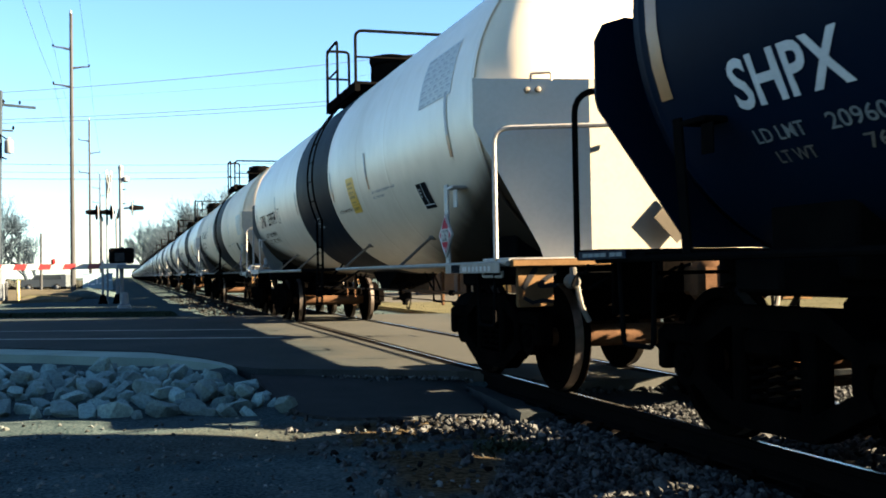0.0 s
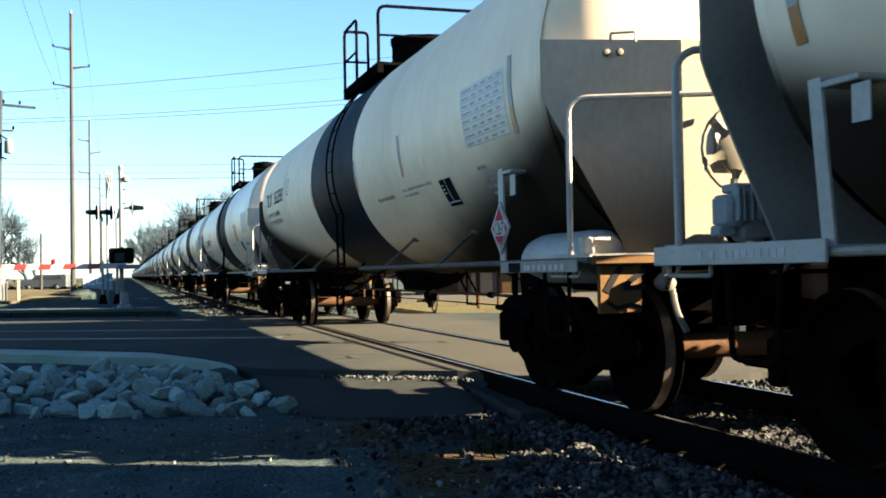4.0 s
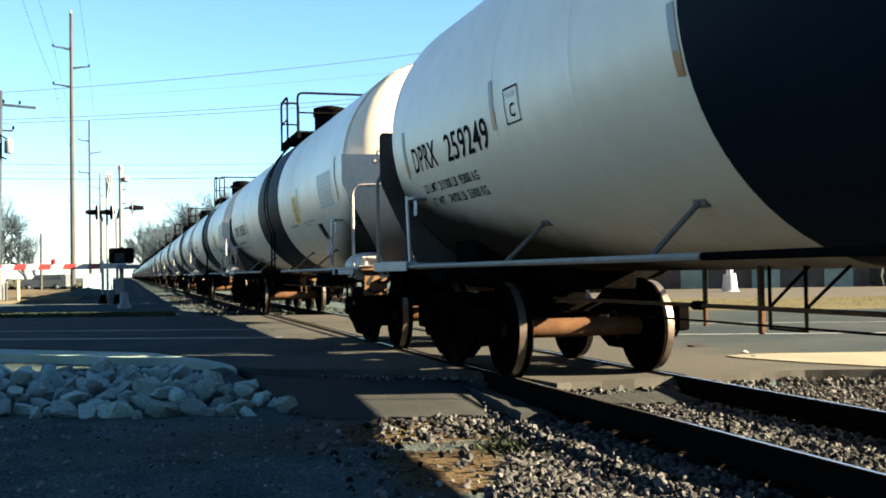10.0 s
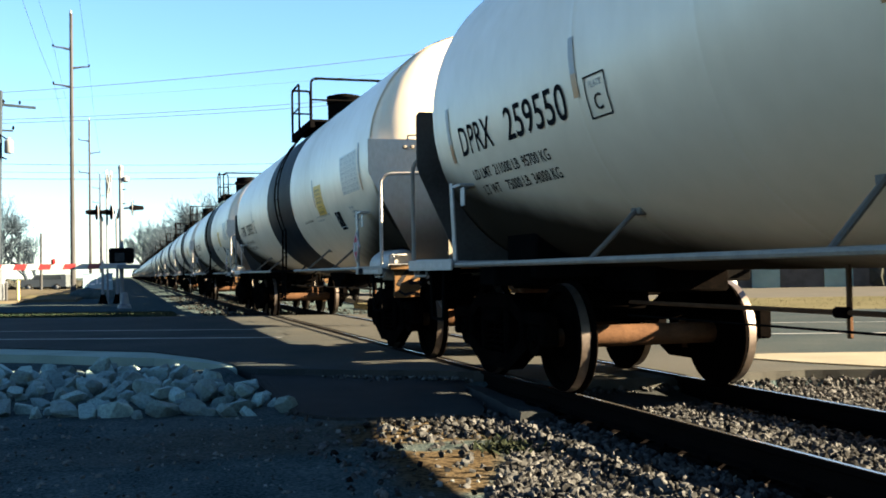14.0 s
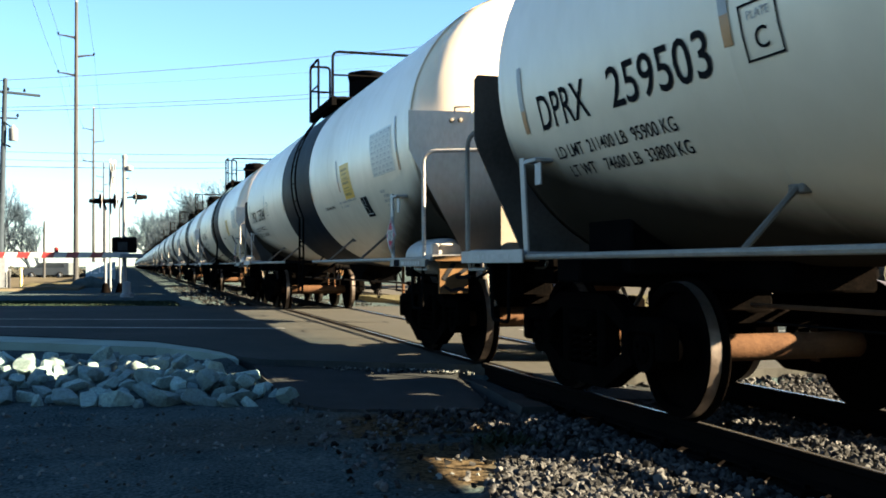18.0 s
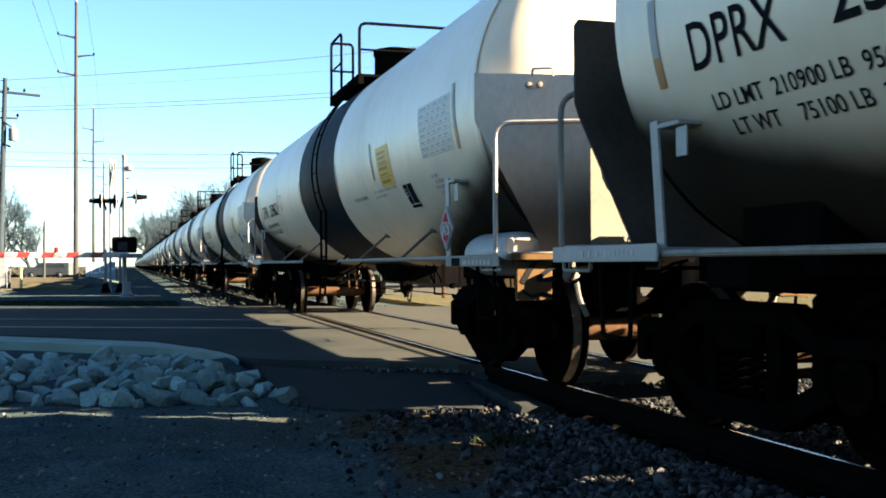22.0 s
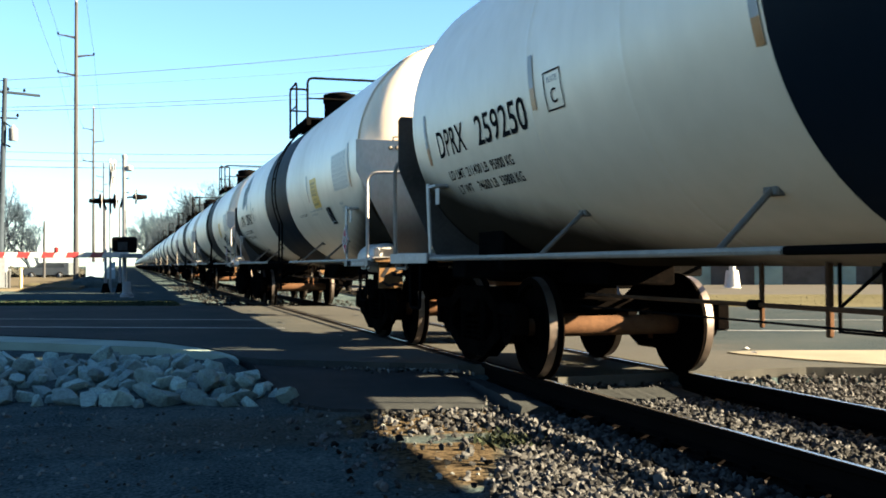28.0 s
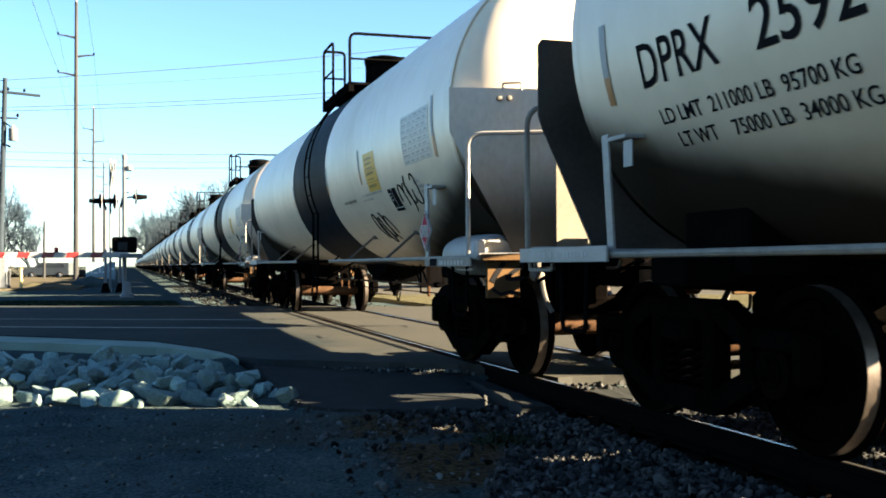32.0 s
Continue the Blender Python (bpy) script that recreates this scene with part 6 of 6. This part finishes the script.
part("post", G().tube([(0, 0.1, -0.15), (0, 0.1, 5.3)], 0.05, 8), SIGNALGREY, xb)
for s in (-1, 1):
    b = part("board", G().box(-0.6, -0.012, -0.115, 0.6, 0.012, 0.115, 0.0, pose(0, 0.03 * s, 4.9, 0, s * 72, 0)), SIGNALGREY, xb, smooth=0)
    part("board_bars", G().box(-0.45, -0.016, -0.05, -0.1, -0.012, 0.05, 0, pose(0, 0.03 * s - 0.002, 4.9, 0, s * 72, 0)).box(0.1, -0.016, -0.05, 0.45, -0.012, 0.05, 0, pose(0, 0.03 * s - 0.002, 4.9, 0, s * 72, 0)), INK, b, smooth=0)

# ---- things beyond the street ----
box = thing("equipment_cabinet", "white metal railway equipment cabinet", "cabinet", at=pose(-6.85, 55, -0.15))
part("body", G().box(-0.9, -0.5, 0.05, 0.95, 0.5, 1.65, 0.03), SIGNALGREY, box)
part("roof", G().box(-0.96, -0.56, 1.65, 1.01, 0.56, 1.74, 0.02), SIGNALGREY, box)
part("plinth", G().box(-0.85, -0.45, -0.1, 0.9, 0.45, 0.05), CONCRETE, box)
part("door", G().box(-0.7, -0.52, 0.15, 0.7, -0.5, 1.55, 0.008), SIGNALGREY, box)
for x, m_, lab, h in ((-5.2, YPOST, "short yellow painted marker post", 0.95), (-5.75, WOOD, "short grey wooden post", 0.85)):
    thing("marker_post", lab, "post", G().lathe([(-0.1, 0.075), (h, 0.075), (h + 0.05, 0.02)], 10, "z"), m_, at=pose(x, 54.5, -0.1))
w = thing("low_wall", "low pale-blue painted wall with white sprayed marks", "wall", at=pose(-2.6, 100, -0.25) @ Matrix.Diagonal((1.25, 1, 1.45, 1)))
part("wall_body", G().box(-1.1, -0.15, 0, 1.0, 0.15, 1.05, 0.02), BLUEWALL, w)
part("wall_cap", G().box(-1.15, -0.19, 1.05, 1.05, 0.19, 1.10, 0.01), BLUEWALL, w)
g = G()
for x, z, ww, hh in ((-0.75, 0.55, 0.10, 0.55), (-0.55, 0.55, 0.3, 0.10), (-0.50, 1.0, 0.25, 0.10), (-0.15, 0.6, 0.10, 0.5), (0.05, 0.6, 0.28, 0.1), (0.25, 0.6, 0.1, 0.5), (0.55, 0.62, 0.1, 0.45), (0.7, 0.8, 0.25, 0.1)):
    g.box(x, -0.158, z - 0.2, x + ww, -0.15, z + hh - 0.2)
part("sprayed_marks", g, INKW, w, smooth=0)


def vehicle(name, label, x, y, rz, length, high, paint, boxy):
    c = thing(name, label, "vehicle", at=pose(x, y, -0.2, 0, 0, rz))
    hw, L = 0.9, length / 2
    if boxy:
        side = [(-L, 0.35), (L, 0.35), (L, 0.95), (L - 1.1, 1.05), (L - 1.5, high), (-L, high)]
    else:
        side = [(-L, 0.3), (L, 0.3), (L, 0.75), (L - 1.2, 0.92), (L - 1.9, high), (-L + 1.0, high), (-L + 0.25, 0.95), (-L, 0.9)]
    part("body", G().prism(side, -hw, hw), paint, c, smooth=20)
    for s in (-1, 1):
        top = [(L - 1.35 if boxy else L - 1.35, 1.05), (L - 1.62 if boxy else L - 1.95, high - 0.1), (-L + 0.5 if boxy else -L + 1.05, high - 0.1), (-L + 0.4, 1.05)]
        part("side_window", G().prism(top, s * hw, s * (hw + 0.008)), GLASS, c, smooth=0)
        for yy in (L - 0.85, -L + 0.85):
            wh = part("wheel", G().lathe([(s * 0.72, 0.2), (s * 0.73, 0.33), (s * 0.92, 0.33), (s * 0.93, 0.2)][::s], 18, "x", (0, yy, 0.33)), RUBBER, c)
            part("rim", G().lathe([(s * 0.925, 0.19), (s * 0.94, 0.17)][::s], 14, "x", (0, yy, 0.33)), SIGNALGREY, wh)
    return c


vehicle("parked_van", "silver-grey van parked beyond the grass", -7.3, 103, 70, 4.4, 1.5, SILVER, True)
vehicle("parked_car", "dull silver car parked beyond the grass", -13.2, 104, 88, 4.6, 1.45, SILVER, False)
vehicle("parked_car", "dark grey car parked beyond the grass", -18.6, 104, 90, 4.6, 1.45, TRUCK, False)
for k, (x, y, a, b, c) in enumerate(((-4.6, 60, 1.6, 1.0, 0.55), (-3.0, 64, 1.9, 0.9, 0.5), (-1.9, 60, 1.3, 0.9, 0.75))):
    g, v = G(), stone_shapes(1, 60 + k, 6, 0.7)[0]
    g.add([(p[0] * a, p[1] * b, p[2] * c * (1 + 0.25 * noise.noise((p[0] * 3, p[1] * 3, k)))) for p in v[0]], v[1])
    thing("dirt_mound", "low heap of brown dirt and dead brush", "dirt heap", g, GRASS if k != 2 else DIRT, at=pose(x, y, -0.25), smooth=60)
shed = thing("storage_shed", "brown timber-sided shed with an open porch", "shed", at=pose(16.5, 42, -0.1, 0, 0, -26))
part("wall", G().box(-4.5, 0, 0, 4.5, 3.0, 2.6, 0.02), WALLBROWN, shed)
part("roof", G().prism([(-1.6, 2.6), (-1.6, 2.7), (1.5, 3.8), (3.4, 2.75), (3.4, 2.6)], -4.8, 4.8), DARKSHIELD, shed)
for x in (-4.3, -2.6, -0.9, 0.8, 2.5, 4.2):
    part("porch_post", G().box(x - 0.07, -1.4, 0, x + 0.07, -1.26, 2.62, 0.01), WOOD, shed)
part("panel", G().box(-0.72, -0.05, 0.02, -0.32, 0, 0.55, 0.01), ORANGE, shed, "bright orange panel")
for x in (-2.1, 1.5):
    part("door", G().box(x, -0.04, 0.02, x + 0.95, 0, 2.05, 0.01), GRIME, shed)
low = thing("low_building", "long low grey building with pale doors", "building", at=pose(23.5, 42.5, -0.1, 0, 0, -26))
part("wall", G().box(-2.6, 0, 0, 12, 6, 3.0, 0.02), DARKSHIELD, low)
part("roof", G().box(-2.9, -0.4, 3.0, 12.3, 6.4, 3.3, 0.03), GRIME, low)
for x in (-2.0, 1.2, 4.4, 7.6):
    part("door", G().box(x, -0.05, 0.02, x + 1.25, 0, 2.1, 0.01), CONCRETE, low, "pale metal door")
    part("window", G().box(x + 1.7, -0.04, 0.9, x + 2.6, 0, 1.9, 0.01), GLASS, low)
g, rh = G(), random.Random(31)
for k in range(150):
    x = rh.uniform(32, 80)
    y = 42 - 0.49 * (x - 26) + rh.uniform(-0.8, 0.8)
    w_, h = rh.uniform(0.4, 0.9), rh.uniform(0.6, 1.2)
    v, f = small[k % 8]
    g.add([(x + p[0] * w_, y + p[1] * w_, -0.1 + (p[2] + 0.5) * h) for p in v], [tuple(q) for q in f])
thing("lot_hedge", "dark clipped hedge beyond the lot", "hedge", g, HEDGE, kind="stuff", smooth=0)
thing("marker_post", "slim weathered grey post far beyond the grass", "post", G().tube([(0, 0, -0.3), (0.03, 0, 5.1)], 0.11, 8, True, [0.13, 0.09]), WOOD, at=pose(-7.58, 100, 0))
post = thing("pedestal", "white flared concrete pedestal standing in the grass", "pedestal", at=pose(23.33, 36.0, -0.12))
part("foot", G().lathe([(0, 0.42), (0.06, 0.40), (0.12, 0.32), (0.7, 0.26), (0.78, 0.24)], 14, "z"), GATEWHITE, post)
part("stem", G().lathe([(0.78, 0.13), (2.4, 0.12)], 12, "z"), GATEWHITE, post)


# ---- bare trees ----
def bare_tree(seed, tall, spread=0.5):
    """Trunk, limbs and twigs without leaves."""
    rnd = random.Random(seed)
    trunk, limbs, twigs = G(), G(), G()

    def grow(p, d, length, r, depth):
        n = 3
        pts, q = [p], p.copy()
        dd = d.copy()
        for i in range(n):
            dd = (dd + Vector((rnd.gauss(0, 0.12), rnd.gauss(0, 0.12), rnd.gauss(0.05, 0.06)))).normalized()
            q = q + dd * length / n
            pts.append(q.copy())
        tgt = trunk if depth == 0 else (limbs if depth < 3 else twigs)
        tgt.tube(pts, r, 7 if depth == 0 else (5 if depth < 3 else 3), depth < 3, [r * (1 - 0.45 * i / n) for i in range(n + 1)])
        if depth >= 6:
            return
        for k in range(rnd.choice((4, 5)) if depth < 3 else 3):
            t = rnd.uniform(0.45, 1.0) if k else 1.0
            base = pts[0].lerp(pts[-1], t) if k else pts[-1]
            i = min(n - 1, int(t * n))
            base = pts[i].lerp(pts[i + 1], t * n - i) if t < 1 else pts[-1]
            a = rnd.uniform(0, 6.283)
            side = dd.orthogonal().normalized()
            side = (side * math.cos(a) + dd.cross(side) * math.sin(a))
            nd = (dd * (1 - spread * (0.5 if k == 0 else 1)) + side * rnd.uniform(0.35, 0.8) * (0.5 if k == 0 else 1) + Vector((0, 0, 0.18))).normalized()
            grow(base, nd, length * rnd.uniform(0.52, 0.74), max(r * 0.55, 0.011), depth + 1)

    grow(Vector((0, 0, -0.3)), Vector((0, 0, 1)), tall * 0.30, tall * 0.020, 0)
    t = thing("bare_tree", "leafless grey-brown winter tree", "tree", group="bare trees")
    part("trunk", trunk, BARK, t)
    part("branchwork", limbs, BARK, t)
    part("crown", twigs, TWIG, t, smooth=0)
    return t


protos = [bare_tree(s, 14.0) for s in (3, 8, 14)]
spots = [(-13.5, 118, 1.0), (-10.6, 124, 0.86), (-19, 122, 1.1), (-24, 130, 1.1), (-13.2, 165, 0.8)]
spots += [(9.6, 122, 1.28), (12.5, 128, 1.2), (8.6, 150, 1.0), (7.6, 175, 0.95), (10.5, 165, 1.0), (9.0, 200, 1.05), (7.8, 230, 1.25), (11, 215, 1.2), (9.5, 260, 1.5), (12, 250, 1.2), (9, 300, 1.75), (14, 145, 1.1), (16, 135, 1.2), (8.5, 340, 1.95), (8.5, 400, 2.1), (12, 320, 1.8)]
rnd = random.Random(77)
for k, (x, y, s) in enumerate(spots):
    m = pose(x, y, -0.2, 0, 0, rnd.uniform(0, 360))
    if k < 3:
        t = protos[k]
    else:
        t = copy_thing(protos[k % 3], m)
    t.matrix_world = m @ Matrix.Diagonal((s, s, s, 1))
# far woods along the horizon, one mass of trunks and twigs
g = G()
for k in range(2200):
    a = rnd.uniform(0, 1)
    x, y = (rnd.uniform(30, 260), rnd.uniform(150, 210)) if a < 0.5 else ((rnd.uniform(-160, -30), rnd.uniform(180, 240)) if a < 0.68 else (rnd.uniform(8.2, 20), rnd.uniform(150, 650)))
    h = rnd.uniform(4.5, 9) if a < 0.68 else rnd.uniform(8, 13) * (0.8 + y / 700)
    g.tube([(x, y, -0.3), (x + rnd.uniform(-0.5, 0.5), y, h * 0.6), (x + rnd.uniform(-1, 1), y, h)], 0.15, 3, False, [0.16, 0.09, 0.03])
    for j in range(7 if a < 0.68 else 22):
        z = h * rnd.uniform(0.2, 0.9)
        g.tube([(x, y, z), (x + rnd.uniform(-2, 2), y + rnd.uniform(-1, 1), z + rnd.uniform(0.5, 2.0))], 0.03, 3, False, [0.04, 0.012])
thing("far_woods", "distant belt of leafless brown woods", "woods", g, TWIG, kind="stuff", smooth=0)
g = G()
for k in range(1300):
    x, y = rnd.uniform(-60, -3.4), rnd.uniform(106, 112)
    h, w_ = rnd.uniform(0.5, 1.0) + 0.7 * noise.noise((x * 0.15, 3, 3)), rnd.uniform(0.25, 0.8)
    v, f = small[k % 8]
    g.add([(x + p[0] * w_, y + p[1] * w_, -0.2 + (p[2] + 0.5) * h) for p in v], [tuple(q) for q in f])
thing("far_hedge", "distant dark green hedge and undergrowth", "hedge", g, HEDGE, kind="stuff", smooth=0)


g, rw = G(), random.Random(9)
for k in range(420):
    x = rw.gauss(2.5, 0.13)
    y = 6.45 + 0.3 * (2.75 - x) + rw.gauss(0, 0.13)
    a, l = rw.uniform(0, 6.28), rw.uniform(0.04, 0.11)
    p, d = Vector((x, y, height(x, y))), Vector((math.cos(a) * l * 0.7, math.sin(a) * l * 0.7, l * rw.uniform(0.2, 0.8)))
    n = Vector((-math.sin(a), math.cos(a), 0)) * 0.012
    g.add([p - n * 0.5, p + n * 0.5, p + d * 0.55 + n, p + d, p + d * 0.55 - n], [(0, 1, 2, 3, 4)])
thing("weeds", "low dark winter weeds at the foot of the ballast", "weeds", g, WEED, kind="stuff", smooth=0)


# ---- litter on the crossing ----
thing("board_scrap", "dark flat scrap of board lying on the asphalt", "litter", G().box(-0.13, -0.05, 0, 0.13, 0.05, 0.018, 0.004), TIE, at=pose(6.78, 11.2, -0.013, 0, 0, 12))
for x, y, r in ((4.56, 9.44, 20), (6.71, 10.07, 70), (6.45, 9.55, 130)):
    thing("paper_scrap", "crumpled white scrap of paper on the asphalt", "litter", G().add([(-0.05, -0.03, 0.004), (0.05, -0.025, 0.012), (0.055, 0.03, 0.005), (-0.045, 0.035, 0.02), (0.0, 0.0, 0.03)], [(0, 1, 4), (1, 2, 4), (2, 3, 4), (3, 0, 4), (0, 3, 2, 1)]), GATEWHITE, at=pose(x, y, -0.012, 0, 0, r), group="paper scraps", smooth=0)


# ---- what moves ----
# the street with all that stands beside it, spread about the point under the eye
ABOUT = Matrix.Translation(EYE) @ Matrix.Scale(SPREAD, 4) @ Matrix.Translation([-c for c in EYE])
fixed = {cam, sun, track, beside} | set(near.values())
for ob in [o for o in scene.objects if o.parent is None and o not in fixed]:
    ob.matrix_world = ABOUT @ ob.matrix_world


def motions():
    """The train rolls towards the camera and gathers a little speed; its wheels turn."""
    times = [k * 0.5 for k in range(65)]
    for i, car in near.items():
        walk(car, [(t, pose(TX, car_y(i, t), 0)) for t in times])
        if i <= 9:
            for tk in car.children:
                if tk.name.startswith("truck"):
                    for ws in tk.children:
                        if ws.name.startswith("wheelset"):
                            y = ws.location.y
                            turn = [math.degrees((travelled(t) - travelled(0)) / 0.457) for t in (k * 0.1 for k in range(321))]
                            walk(ws, [(k * 0.1, pose(0, y, 0.457, a % 360)) for k, a in enumerate(turn)])


motions()
